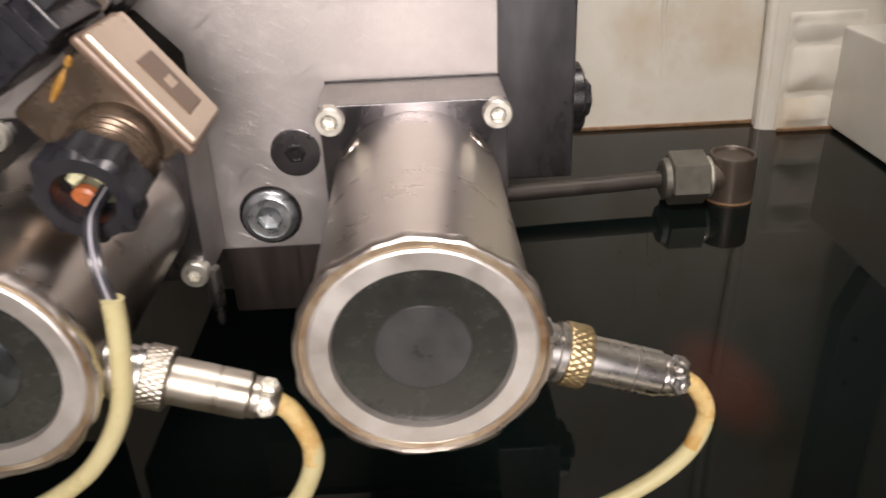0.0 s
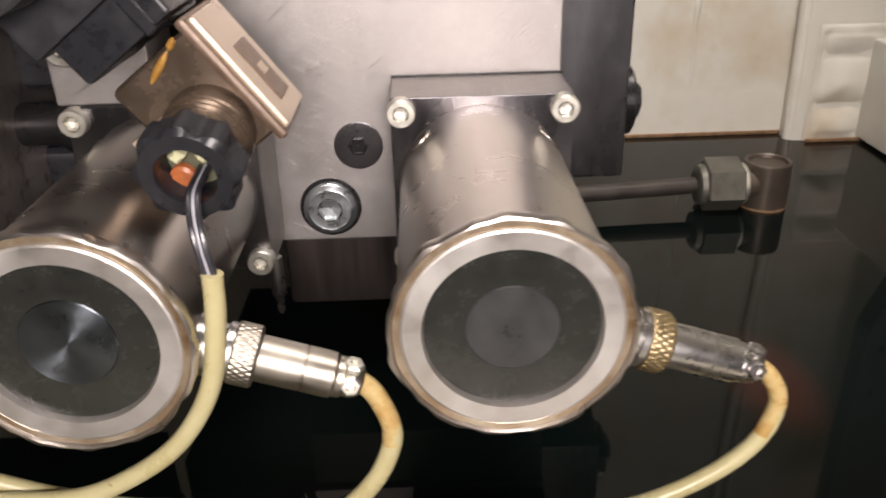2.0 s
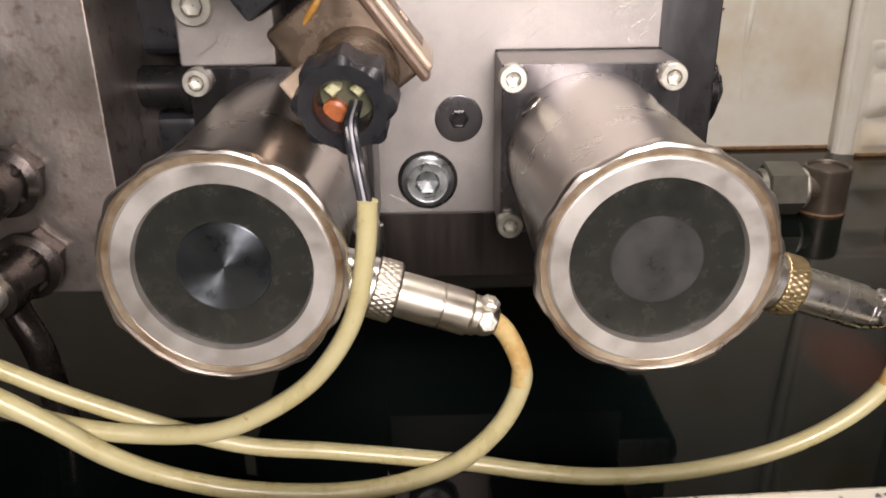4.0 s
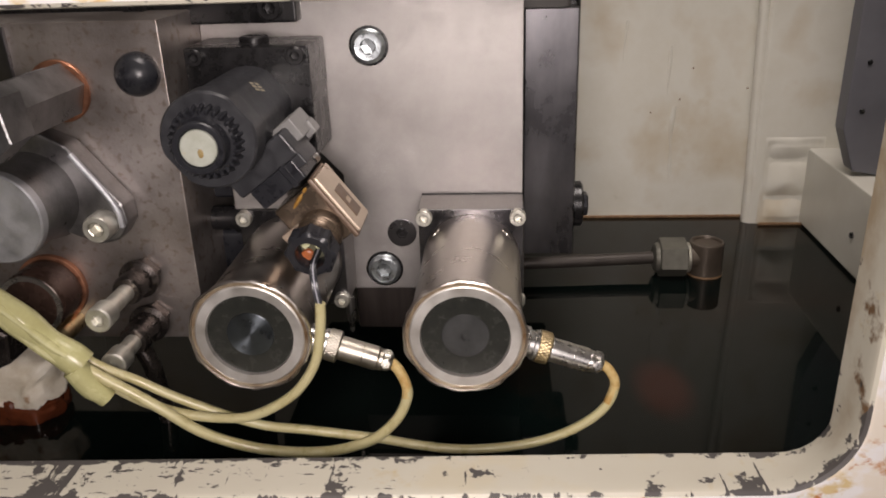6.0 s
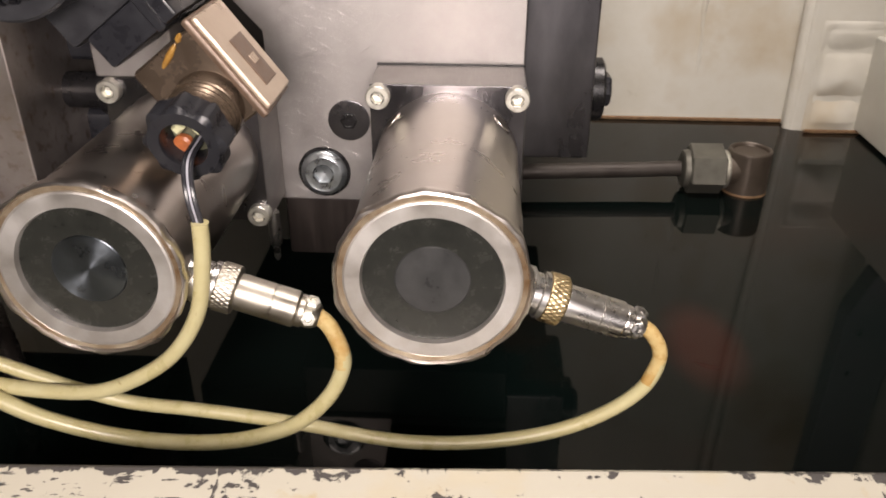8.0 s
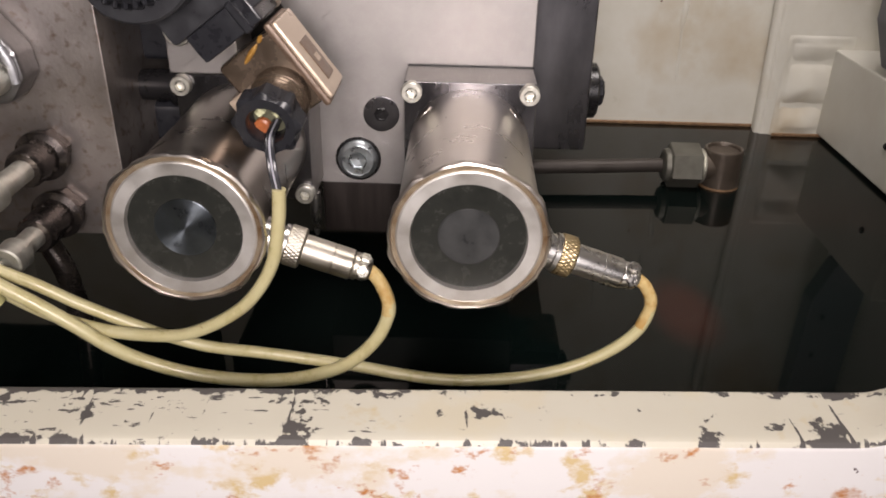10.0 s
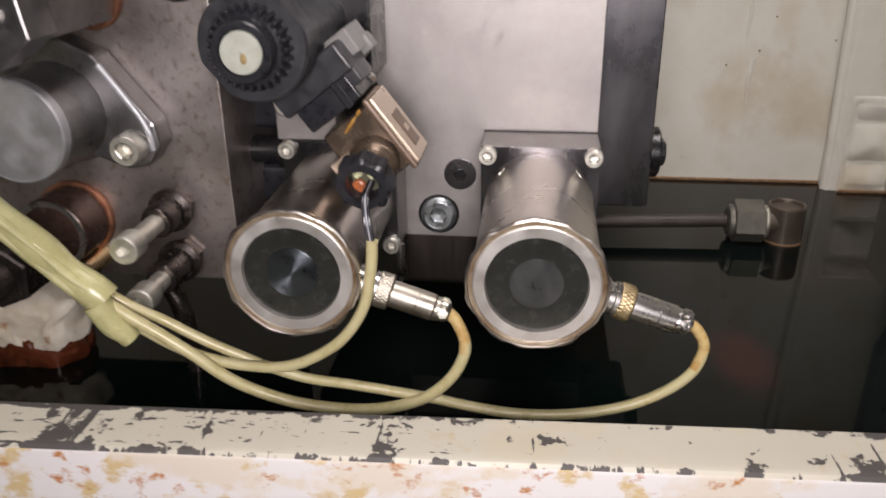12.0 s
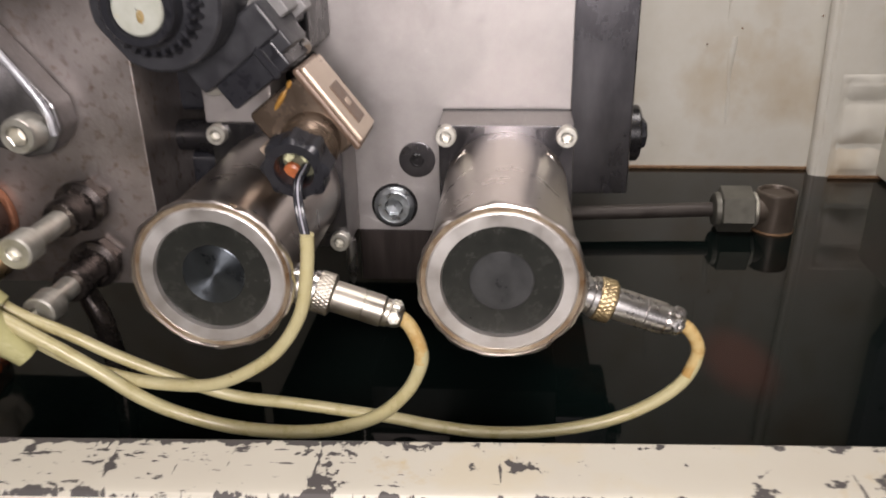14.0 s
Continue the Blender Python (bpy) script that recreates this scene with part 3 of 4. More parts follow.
for nm, size, place in (("workshop_floor", (8, 8, 0.1), (0, -2, -0.95)), ("workshop_ceiling", (8, 8, 0.1), (0, -2, 2.4)), ("workshop_wall_back", (8, 0.1, 3.5), (0, -5, 0.7)),
                        ("workshop_wall_left", (0.1, 8, 3.5), (-3.5, -2, 0.7)), ("workshop_wall_right", (0.1, 8, 3.5), (3.5, -2, 0.7))):
    tagged(part(nm, box(size, Matrix.Translation(place)), PLAIN, smooth=False), "plain grey workshop surface closing the place", "wall", kind="structure")

# ---- the machine behind ----
plate = thing("valve_plate", Matrix.Translation((-0.04, 0.35, 0.18)), "ground steel valve plate with fine swirl scratches", "plate")
part("plate_body", prism([(-0.172, -0.010), (-0.172, 0.215), (0.0675, 0.215), (0.0675, -0.129), (-0.072, -0.129), (-0.072, -0.030), (-0.090, -0.010)], 0.0, 0.046, 0.0009), STEEL, plate)
body = thing("manifold_block", Matrix.Translation((-0.07, 0.52, 0.20)), "dark oily manifold block behind the valve plate", "block")
part("block", box((0.27, 0.24, 0.264), None, 0.003), DARKSHED, body)

low = thing("lower_block", Matrix.Translation((-0.042, 0.392, 0.031)), "dark rust-brown block streaked with oil under the valve plate", "block")
part("block", box((0.138, 0.076, 0.039), None, 0.002), BROWN_OIL, low)
col = thing("steel_column", Matrix.Translation((0.0505, 0.394, 0.165)), "blackened steel bar bolted beside the valve plate", "bar")
part("bar_body", box((0.0425, 0.020, 0.205), Matrix.Translation((0, 0.010, 0)), 0.0014, 2), COLUMN, col)
part("backing", box((0.049, 0.06, 0.216), Matrix.Translation((-0.0005, 0.0505, 0.0035)), 0.005, 4), BLACKSTEEL, col, "black rounded backing strip")
sc = part("side_cap", lathe([(0.020, -0.001), (0.020, 0.006), (0.018, 0.0075), (0.010, 0.008)], Matrix.Translation((0.024, 0.036, -0.069)) @ along((1, 0, 0)), 32), BLACKSTEEL, col, "round black cap")
part("cap_pin", lathe([(0.011, 0), (0.011, 0.003), (0.009, 0.0045), (0.0065, 0.0045), (0.006, 0.0035)], Matrix.Translation((0.032, 0.036, -0.069)) @ along((1, 0, 0)), 6), BLACK, sc, "glossy black hexagon")

bar = thing("black_rail", Matrix.Translation((-0.30, 0.345, 0.29)), "black coated rail above the valve block", "rail")
part("rail_body", box((0.331, 0.02, 0.044), None, 0.002), BLACKSTEEL, bar)
socket_bolt(-0.152, 0.335, 0.279, 0.0085, 0.008, BLACKSTEEL, "black socket screw on the black rail", "rail screws")
socket_bolt(-0.250, 0.335, 0.283, 0.0085, 0.008, BLACKSTEEL, "black socket screw on the black rail", "rail screws")


def counterbored(x, z, r, material, label, y=0.35):
    """A large screw in a round dark pocket of the plate."""
    ob = thing("plate_screw", Matrix.Translation((x, y, z)), label, "screw", "plate screws")
    part("pocket", lathe([(r * 1.36, 0.0003), (r * 1.36, 0.0009), (r * 1.22, 0.0010)], FRONT, 40), BLACKSTEEL, ob, "dark pocket ring")
    part("head", lathe([(r * 1.18, 0.0008), (r * 1.18, 0.0030), (r * 1.10, 0.0042), (r * 0.92, 0.0052), (r * 0.86, 0.0050), (r * 0.54, 0.0050)], FRONT, 48, close=False), material, ob)
    part("socket", lathe([(r * 0.56, 0.0050), (r * 0.51, 0.0046), (r * 0.51, 0.0022), (r * 0.05, 0.0016)], FRONT, 6, close=False), material, ob, "hexagon recess", smooth=False)
    return ob


counterbored(-0.0863, 0.2485, 0.0108, BLUEZINC, "large zinc socket screw sunk in the steel plate")
counterbored(-0.0849, 0.0690, 0.0112, BLUEZINC, "large zinc socket screw near the plate's lower edge")
pl = thing("blanking_plug", Matrix.Translation((-0.0690, 0.35, 0.1005)), "black blanking plug sunk in the steel plate", "plug")
part("disc", lathe([(0.0118, 0.0002), (0.0118, 0.0008), (0.0112, 0.0011), (0.0048, 0.0011)], FRONT, 36), COLUMN, pl)
part("socket_ring", lathe([(0.0052, 0.0010), (0.0050, 0.0016), (0.0040, 0.0018), (0.0036, 0.0014), (0.0036, 0.0012), (0.0004, 0.0012)], FRONT, 6, close=False), BLACKSTEEL, pl, "dark hexagon socket", smooth=False)

# ---- the two round valve housings ----
ANGLE = radians(-18.7)
FACE_Y, BASE_Y = 0.1885, 0.312


def valve_can(cx, cz, label, hub, ringmat, plugmat, centre_disc):
    ob = thing("round_valve", Matrix.Translation((cx, BASE_Y, cz)), label, "valve", "round valves")
    ln = BASE_Y - FACE_Y
    fl = part("flange", box((0.079, 0.0375, 0.079), Matrix.Translation((0, 0.019, 0.0006)), 0.0012, 2), STEEL, ob, "ground steel flange")
    part("seam_line", box((0.0792, 0.0012, 0.0012), Matrix.Translation((0, 0.0355, 0.0404))), BLACKSTEEL, fl, "dark joint line")
    # Thin dark sheet that puts the flange front's shade into colour.
    part("flange_front_shade", box((0.0782, 0.0012, 0.0782), Matrix.Translation((0, -0.0003, 0.0012)), 0.0004), COLUMN, fl, "flange front, its shade put in as a thin dark sheet")
    shell = lathe([(0.0372, -0.002), (0.0364, 0.004), (0.0364, ln - 0.012), (0.0366, ln - 0.0065), (0.0380, ln - 0.0050)], FRONT, 72, close=False)
    sh = part("shell", shell, CAN, ob, "brushed stainless tube")
    for a in (-49, 49):
        out = Vector((math.sin(radians(a)), 0, math.cos(radians(a))))
        dent = Matrix.Translation(out * 0.0362 + Vector((0, -0.0085, 0))) @ along(out)
        part("dent", lathe([(0.0046, -0.0006), (0.0044, 0.0004), (0.0036, 0.0007), (0.0026, 0.0001), (0.0003, -0.0001)], dent @ Matrix.Diagonal((1.0, 1.35, 1, 1)), 24), CAN, sh, "small pressed dent")
    wave = random.Random(int(abs(cx) * 1e4))
    ph = [wave.uniform(0, 6.28) for _ in range(4)]

    def ripple(a, k):
        return 1 + (0.010 * math.sin(7 * a + ph[0]) + 0.008 * math.sin(11 * a + ph[1]) + 0.006 * math.sin(17 * a + ph[2]) + 0.005 * math.sin(29 * a + ph[3])) * (1.0 if k in (1, 2, 3) else 0.3)

    lip = lathe([(0.0376, ln - 0.0052), (0.0390, ln - 0.0040), (0.0394, ln - 0.0016), (0.0389, ln + 0.0003), (0.0380, ln + 0.0006), (0.0372, ln - 0.0010)], FRONT, 120, ripple, close=False)
    part("crimped_lip", lip, CAN, ob, "uneven rolled rim")
    part("seam_ring", lathe([(0.0376, ln - 0.0008), (0.0344, ln - 0.0012)], FRONT, 72, close=False), SEAM, ob, "rust-brown seam")
    part("front_ring", lathe([(0.0354, ln - 0.0016), (0.0350, ln - 0.0004), (0.0342, ln), (0.0284, ln - 0.0003), (0.0277, ln - 0.0030)], FRONT, 72, close=False), RING, ob, "dull grey steel ring")
    part("resin_disc", lathe([(0.0280, ln - 0.0028), (0.0146, ln - 0.0030), (0.0002, ln - 0.0030)], FRONT, 72, close=False), POTTING, ob, "dark resin face")
    part("hub_disc", lathe([(centre_disc, ln - 0.0030), (centre_disc * 0.97, ln - 0.0026), (0.0002, ln - 0.0025)], FRONT, 48, close=False), hub, ob)
    # cable plug, pointing out and slightly down
    way = Vector((math.cos(ANGLE), 0, math.sin(ANGLE)))
    m = Matrix.Translation((0, 0.207 - BASE_Y, 0)) @ along(way)
    pg = part("cable_plug", lathe([(0.0078, 0.056), (0.0080, 0.0575), (0.0080, 0.071), (0.0077, 0.0713), (0.0077, 0.0717), (0.0080, 0.072), (0.0080, 0.0815), (0.0072, 0.0825)], m, 36), plugmat, ob, "round metal cable plug")
    part("socket_base", lathe([(0.0105, 0.0350), (0.0105, 0.0405), (0.0088, 0.0415), (0.0088, 0.0445), (0.0100, 0.045), (0.0100, 0.0475)], m, 36), NICKEL_COLD, pg)
    rows = [(0.0095, 0.0470), (0.0104, 0.0476), *[(0.0105, 0.0480 + 0.0007 * k) for k in range(11)], (0.0104, 0.0554), (0.0096, 0.0560), (0.0080, 0.0562)]

    def diamonds(a, k):
        return 1 + (0.024 * max(math.sin(30 * a + k * 1.1), math.sin(30 * a - k * 1.1)) if 2 <= k <= 12 else 0.0)

    part("knurled_ring", lathe(rows, m, 240, diamonds), ringmat, pg, "knurled coupling ring", angle=80)
    nut = part("clamp_nut", lathe([(0.0068, 0.0822), (0.0072, 0.083), (0.0072, 0.0850), (0.0064, 0.0855), (0.0064, 0.0885), (0.0056, 0.0905), (0.0045, 0.092)], m, 24), plugmat, pg, "slotted clamp end")
    hub_at = m @ Vector((0, 0, 0.0874))
    for side in ((0.15, -1, 0.25), (0.35, -0.2, 1)):
        face = Matrix.Translation(hub_at) @ along(side)
        part("clamp_screw", lathe([(0.0036, 0.0035), (0.0036, 0.0074), (0.0030, 0.0081), (0.0018, 0.0082), (0.0015, 0.0070), (0.0002, 0.0070)], face, 6), ZINC if plugmat is NICKEL else plugmat, nut, "bright clamp screw", smooth=False)
    part("clamp_bar", box((0.0046, 0.0100, 0.0050), Matrix.Translation(hub_at) @ along(way) @ Matrix.Translation((0, 0, -0.0005)), 0.0008, 1), plugmat, nut)
    return ob


R_C, L_C = (-0.0120, 0.0933), (-0.1485, 0.0937)
valve_can(*R_C, "brushed stainless round valve with dark front and brass-ringed cable plug", HUB_DULL, BRASS, NICKEL_COLD, 0.0150)
valve_can(*L_C, "brushed stainless round valve with shiny turned centre disc", HUB, NICKEL, NICKEL, 0.0152)
for cx, cz in (R_C, L_C):
    for sx in (-1, 1):
        for sz in (-1, 1):
            socket_bolt(cx + sx * 0.0348, BASE_Y + 0.001, cz + 0.0007 + sz * 0.0340, 0.0061, 0.0068, ZINC, "small yellow-zinc socket screw in the valve flange", "flange screws")

dp = thing("drain_pin", Matrix.Translation((-0.1100, 0.322, 0.0560)), "small bright pin hanging under the valve flange", "pin")
part("pin", lathe([(0.0034, 0.0), (0.0034, -0.019), (0.0030, -0.0205), (0.0020, -0.021), (0.0018, -0.029), (0.0007, -0.031)], Matrix(), 16), NICKEL_COLD, dp)

# ---- the solenoid ----
SX, SZ = -0.1630, 0.2160
sol = thing("solenoid", Matrix.Translation((SX, 0.297, SZ)), "black plastic solenoid coil with ribbed nut and pale cap", "solenoid")
part("base_block", prism([(-0.0435, 0.041), (0.0435, 0.041), (0.0435, -0.0360), (0.030, -0.0480), (-0.0435, -0.0480)], 0.0, 0.052, 0.0016), BLACKSTEEL, sol, "black steel valve body")


def coil_flat(a, k):
    f = abs(math.cos(a - radians(38)))
    return min(1.0, 0.935 / f) if f > 0 else 1.0


coil = part("coil", lathe([(0.0285, -0.002), (0.0285, 0.070), (0.0296, 0.072), (0.0296, 0.0900), (0.0284, 0.0915), (0.020, 0.0918)], FRONT, 72, coil_flat), BLACK_DUSTY, sol)
PRINT = shade("pale_print", (0.34, 0.30, 0.22), 0.6)
for off in (-0.0028, 0.0028):
    bars("printed_mark", Matrix.Translation((0.0188, -0.043, 0.0224)) @ along((0.64, 0, 0.77)) @ Matrix.Rotation(radians(65), 4, "Z") @ Matrix.Translation((0, off, 0)), 3, 0.0015, 0.0034, 0.0016, PRINT, coil, "faint printed mark")
nt = part("ribbed_nut", lathe([(0.0200, 0.0905), (0.0205, 0.0915), (0.0190, 0.0985), (0.0165, 0.1000), (0.0158, 0.1030), (0.0158, 0.1080), (0.0150, 0.1092), (0.0122, 0.1092), (0.0112, 0.1070)], FRONT, 48), BLACK, sol)
for i in range(28):
    a = 2 * math.pi * i / 28
    part("rib", box((0.0044, 0.0024, 0.0085), FRONT @ Matrix.Rotation(a, 4, "Z") @ Matrix.Translation((0.0200, 0, 0.0958)) @ Matrix.Rotation(-0.22, 4, "Y"), 0.0008, 1), BLACK, nt)
part("cap", lathe([(0.0112, 0.1062), (0.0110, 0.1080), (0.0104, 0.1086), (0.0003, 0.1088)], FRONT, 40, close=False), WHITECAP, sol, "yellowed translucent cap")
part("cap_stain", lathe([(0.0024, 0.1086), (0.0016, 0.1091), (0.0002, 0.1092)], FRONT @ Matrix.Translation((0.0012, -0.0028, 0)) @ Matrix.Diagonal((0.8, 1.3, 1, 1)), 14, close=False), OCHRE, sol, "ochre stain on the cap")
# the coil's terminal and its plug, turned with the coil
DW = Matrix(((0.80, 0, 0.60, 0), (0, 1, 0, 0), (0.60, 0, -0.80, 0), (0, 0, 0, 1)))
tm = part("terminal_housing", box((0.050, 0.052, 0.018), DW @ Matrix.Translation((0.003, -0.040, 0.0320)), 0.0022, 2), BLACK_DUSTY, sol)
part("terminal_cover", box((0.022, 0.034, 0.0155), DW @ Matrix.Translation((0.0225, -0.034, 0.0280)), 0.0012, 2), GREYPLASTIC, tm, "grey plastic cover")
part("terminal_latch", box((0.010, 0.012, 0.010), DW @ Matrix.Translation((0.031, -0.026, 0.0345)), 0.0014, 2), GREYPLASTIC, tm)
pk = part("coil_plug", box((0.037, 0.048, 0.015), DW @ Matrix.Translation((0.003, -0.041, 0.0480)), 0.0016, 2), BLACK, sol, "matt black plug")
part("plug_rib", box((0.004, 0.051, 0.017), DW @ Matrix.Translation((0.013, -0.0415, 0.0480)), 0.0008, 1), BLACK, pk)
part("plug_cover", box((0.016, 0.030, 0.010), DW @ Matrix.Translation((0.020, -0.049, 0.0440)), 0.0014, 2), BLACK_DUSTY, pk)
part("plug_screw", lathe([(0.0036, 0), (0.0036, 0.003), (0.0028, 0.004), (0.0010, 0.0036)], Matrix.Translation((-0.1160 - SX, 0.2700 - 0.297, 0.1870 - SZ)) @ along((0.5, -0.7, -0.3)), 18), NICKEL_COLD, pk, "small bright retaining screw")
for sx in (-1, 1):
    socket_bolt(SX + sx * 0.0350, 0.2972, 0.2510, 0.0060, 0.0050, BLACKSTEEL, "black socket screw in the solenoid base", "solenoid screws")
sp = thing("spacer_plate", Matrix.Translation((-0.1700, 0.331, 0.152)), "pale steel spacer plate above the round valve's flange", "plate")
part("plate", box((0.042, 0.036, 0.036), None, 0.0015, 2), STEEL, sp)
socket_bolt(-0.1815, 0.3132, 0.1600, 0.0085, 0.0050, ZINC, "zinc socket screw in the pale spacer plate", "spacer screws")
tp = thing("plug_screw", Matrix.Translation((-0.1640, 0.325, 0.2570)), "black plug screw on top of the valve body", "screw")
part("head", lathe([(0.0105, -0.0005), (0.0105, 0.003), (0.009, 0.004), (0.005, 0.004), (0.0045, 0.002)], Matrix(), 28), BLACKSTEEL, tp)

# ---- cable gland box on the left valve ----
GX, GZ = -0.1105, 0.1525
gl = thing("sensor_plug", Matrix.Translation((GX, 0.256, GZ)), "oily bronze-coloured sensor plug with tan cover and open gland", "plug")
part("housing", box((0.036, 0.032, 0.043), DW @ Matrix.Translation((-0.002, 0, 0.0)), 0.0025, 3), BRONZE, gl)
cv = part("cover", box((0.0035, 0.035, 0.0455), DW @ Matrix.Translation((0.0180, 0, -0.0002)), 0.0014, 2), TAN, gl, "tan cover plate")
part("cover_edge", box((0.0040, 0.0385, 0.0490), DW @ Matrix.Translation((0.0152, 0, 0)), 0.0015, 2), BROWN, cv, "brown gasket")
pn = part("name_plate", box((0.0008, 0.016, 0.023), DW @ Matrix.Translation((0.0199, 0.0005, 0.004)), 0.0003, 1), BROWN, cv, "brown rating plate")
bars("printed_mark", DW @ Matrix.Translation((0.02045, 0.0005, 0.004)) @ along((1, 0, 0)), 3, 0.0014, 0.004, 0.0010, TAN, pn, "pale print")
part("foot", box((0.016, 0.030, 0.020), DW @ Matrix.Translation((-0.0190, -0.002, 0.004)), 0.0012, 2), TAN, gl, "tan foot")
part("resin_drop", lathe([(0.0005, -0.0060), (0.0013, -0.003), (0.0015, 0.001), (0.0009, 0.005), (0.0004, 0.0064)], DW @ Matrix.Translation((-0.0010, -0.0160, -0.0175)) @ along((1.0, 0.0, -0.35)), 14), AMBER, gl, "amber resin smear")
part("resin_drop", lathe([(0.0005, -0.0022), (0.0013, -0.001), (0.0012, 0.001), (0.0004, 0.0021)], DW @ Matrix.Translation((0.0076, -0.0160, -0.0205)) @ along((1.0, 0.0, -0.5)), 14), AMBER, gl, "amber resin smear")
GN = Matrix.Translation((0.0020, -0.016, -0.0080)) @ along((-0.07, -0.97, -0.20))
part("barrel", lathe([(0.0155, -0.004), (0.0152, 0.004), (0.0146, 0.0045), (0.0150, 0.006), (0.0146, 0.0075), (0.0150, 0.009), (0.0146, 0.0105), (0.0150, 0.012), (0.0146, 0.0135), (0.0150, 0.016)], GN, 48), BRONZE, gl, "oily bronze threaded barrel")


def lobed(a, k):
    return 1 + (0.085 * math.cos(8 * a) if k in (1, 2) else 0.0)


gn = part("gland_nut", lathe([(0.0150, 0.0155), (0.0160, 0.0170), (0.0160, 0.0275), (0.0145, 0.0290), (0.0098, 0.0290), (0.0092, 0.0275), (0.0092, 0.0150)], GN, 64, lobed, close=False), BLACK, gl, "black plastic gland nut")
part("gland_bottom", lathe([(0.0094, 0.0175), (0.0002, 0.0170)], GN, 24, close=False), OLIVE, gn, "olive-grey gland bottom")
back_turn = GN.inverted().to_3x3()
for dx in (-0.0042, 0.0042):
    part("clamp_insert", lathe([(0.0026, 0.017), (0.0028, 0.0225), (0.0016, 0.0240)], GN @ Matrix.Translation(back_turn @ Vector((dx, 0.0, 0.0035))), 4), INSERT, gn, "pale yellow clamp insert", smooth=False)
part("seal", lathe([(0.0042, 0.0165), (0.0042, 0.0188), (0.0030, 0.0196)], GN @ Matrix.Translation(GN.inverted().to_3x3() @ Vector((-0.0046, 0.0, -0.0056))), 18), ORANGE, gn, "orange sealing insert")

# ---- cables ----
sensor_cable = thing("sensor_cable", Matrix(), "yellowed sensor cable with two bare-ended wires", "cable", "cables")
part("jacket", tube([(-0.1030, 0.197, 0.113), (-0.1045, 0.197, 0.096), (-0.110, 0.197, 0.071), (-0.123, 0.197, 0.050), (-0.140, 0.196, 0.037), (-0.160, 0.195, 0.029), (-0.183, 0.194, 0.029),
                     (-0.206, 0.192, 0.034), (-0.227, 0.191, 0.043), (-0.248, 0.189, 0.058), (-0.267, 0.187, 0.074), (-0.288, 0.185, 0.097), (-0.320, 0.180, 0.132), (-0.37, 0.168, 0.19)], 0.0034), CABLE, sensor_cable)
for dx, mat in ((-0.0013, WIRE_BLACK), (0.0002, WIRE_WHITE), (0.0014, WIRE_BLACK)):
    part("wire", tube([(-0.1075 + dx, 0.236, 0.1385), (-0.1075 + dx, 0.220, 0.1375), (-0.1080 + dx, 0.2075, 0.1340), (-0.1060 + dx, 0.199, 0.125), (-0.1035 + dx, 0.197, 0.110)], 0.0008 if mat is WIRE_WHITE else 0.0011, 8), mat, sensor_cable)
left_cable = thing("plug_cable", Matrix(), "yellowed cable looping from the nickel cable plug", "cable", "cables")
part("jacket", tube([(-0.0640, 0.207, 0.0662), (-0.0575, 0.207, 0.0590), (-0.0525, 0.205, 0.048), (-0.0525, 0.204, 0.039), (-0.059, 0.202, 0.025), (-0.072, 0.200, 0.012), (-0.086, 0.199, 0.005), (-0.105, 0.197, 0.001), (-0.128, 0.195, 0.001), (-0.154, 0.193, 0.005),
                     (-0.177, 0.190, 0.014), (-0.194, 0.187, 0.025), (-0.211, 0.185, 0.040), (-0.228, 0.184, 0.053), (-0.248, 0.183, 0.067), (-0.268, 0.182, 0.082), (-0.287, 0.180, 0.100), (-0.319, 0.176, 0.136), (-0.37, 0.166, 0.195)], 0.0036), CABLE, left_cable)
part("stained_end", tube([(-0.0641, 0.207, 0.0663), (-0.0575, 0.207, 0.0591), (-0.0525, 0.205, 0.048), (-0.0524, 0.204, 0.040)], lambda t: 0.0037 - 0.0001 * t), CABLE_AMBER, left_cable, "oil-stained amber end")
right_cable = thing("plug_cable", Matrix(), "yellowed cable looping from the brass-ringed cable plug", "cable", "cables")
part("jacket", tube([(0.0735, 0.207, 0.0655), (0.0800, 0.207, 0.0600), (0.0840, 0.206, 0.050), (0.080, 0.205, 0.036), (0.069, 0.204, 0.024), (0.051, 0.203, 0.013), (0.030, 0.202, 0.006), (0.004, 0.201, 0.002), (-0.022, 0.201, 0.001), (-0.046, 0.202, 0.003), (-0.070, 0.204, 0.006),
                     (-0.097, 0.205, 0.009), (-0.123, 0.204, 0.013), (-0.150, 0.203, 0.0165), (-0.172, 0.201, 0.0245), (-0.190, 0.200, 0.0325), (-0.212, 0.198, 0.0440), (-0.232, 0.196, 0.0565), (-0.253, 0.194, 0.0680), (-0.274, 0.191, 0.087), (-0.318, 0.183, 0.142), (-0.37, 0.172, 0.20)], 0.0032), CABLE, right_cable)
part("stained_end", tube([(0.0735, 0.207, 0.0655), (0.0800, 0.207, 0.0600), (0.0840, 0.206, 0.050), (0.0802, 0.205, 0.0365)], lambda t: 0.0033 - 0.0001 * t), CABLE_AMBER, right_cable, "oil-stained amber end")
sleeve = thing("cable_sleeve", Matrix(), "translucent yellow sleeve round the cable bundle", "sleeve")
part("tube", tube([(-0.258, 0.184, 0.0745), (-0.275, 0.183, 0.090), (-0.292, 0.182, 0.108), (-0.320, 0.178, 0.139), (-0.375, 0.168, 0.197), (-0.44, 0.155, 0.26)], lambda t: 0.0095 + 0.0008 * math.sin(t * 20), 20), SLEEVE, sleeve)
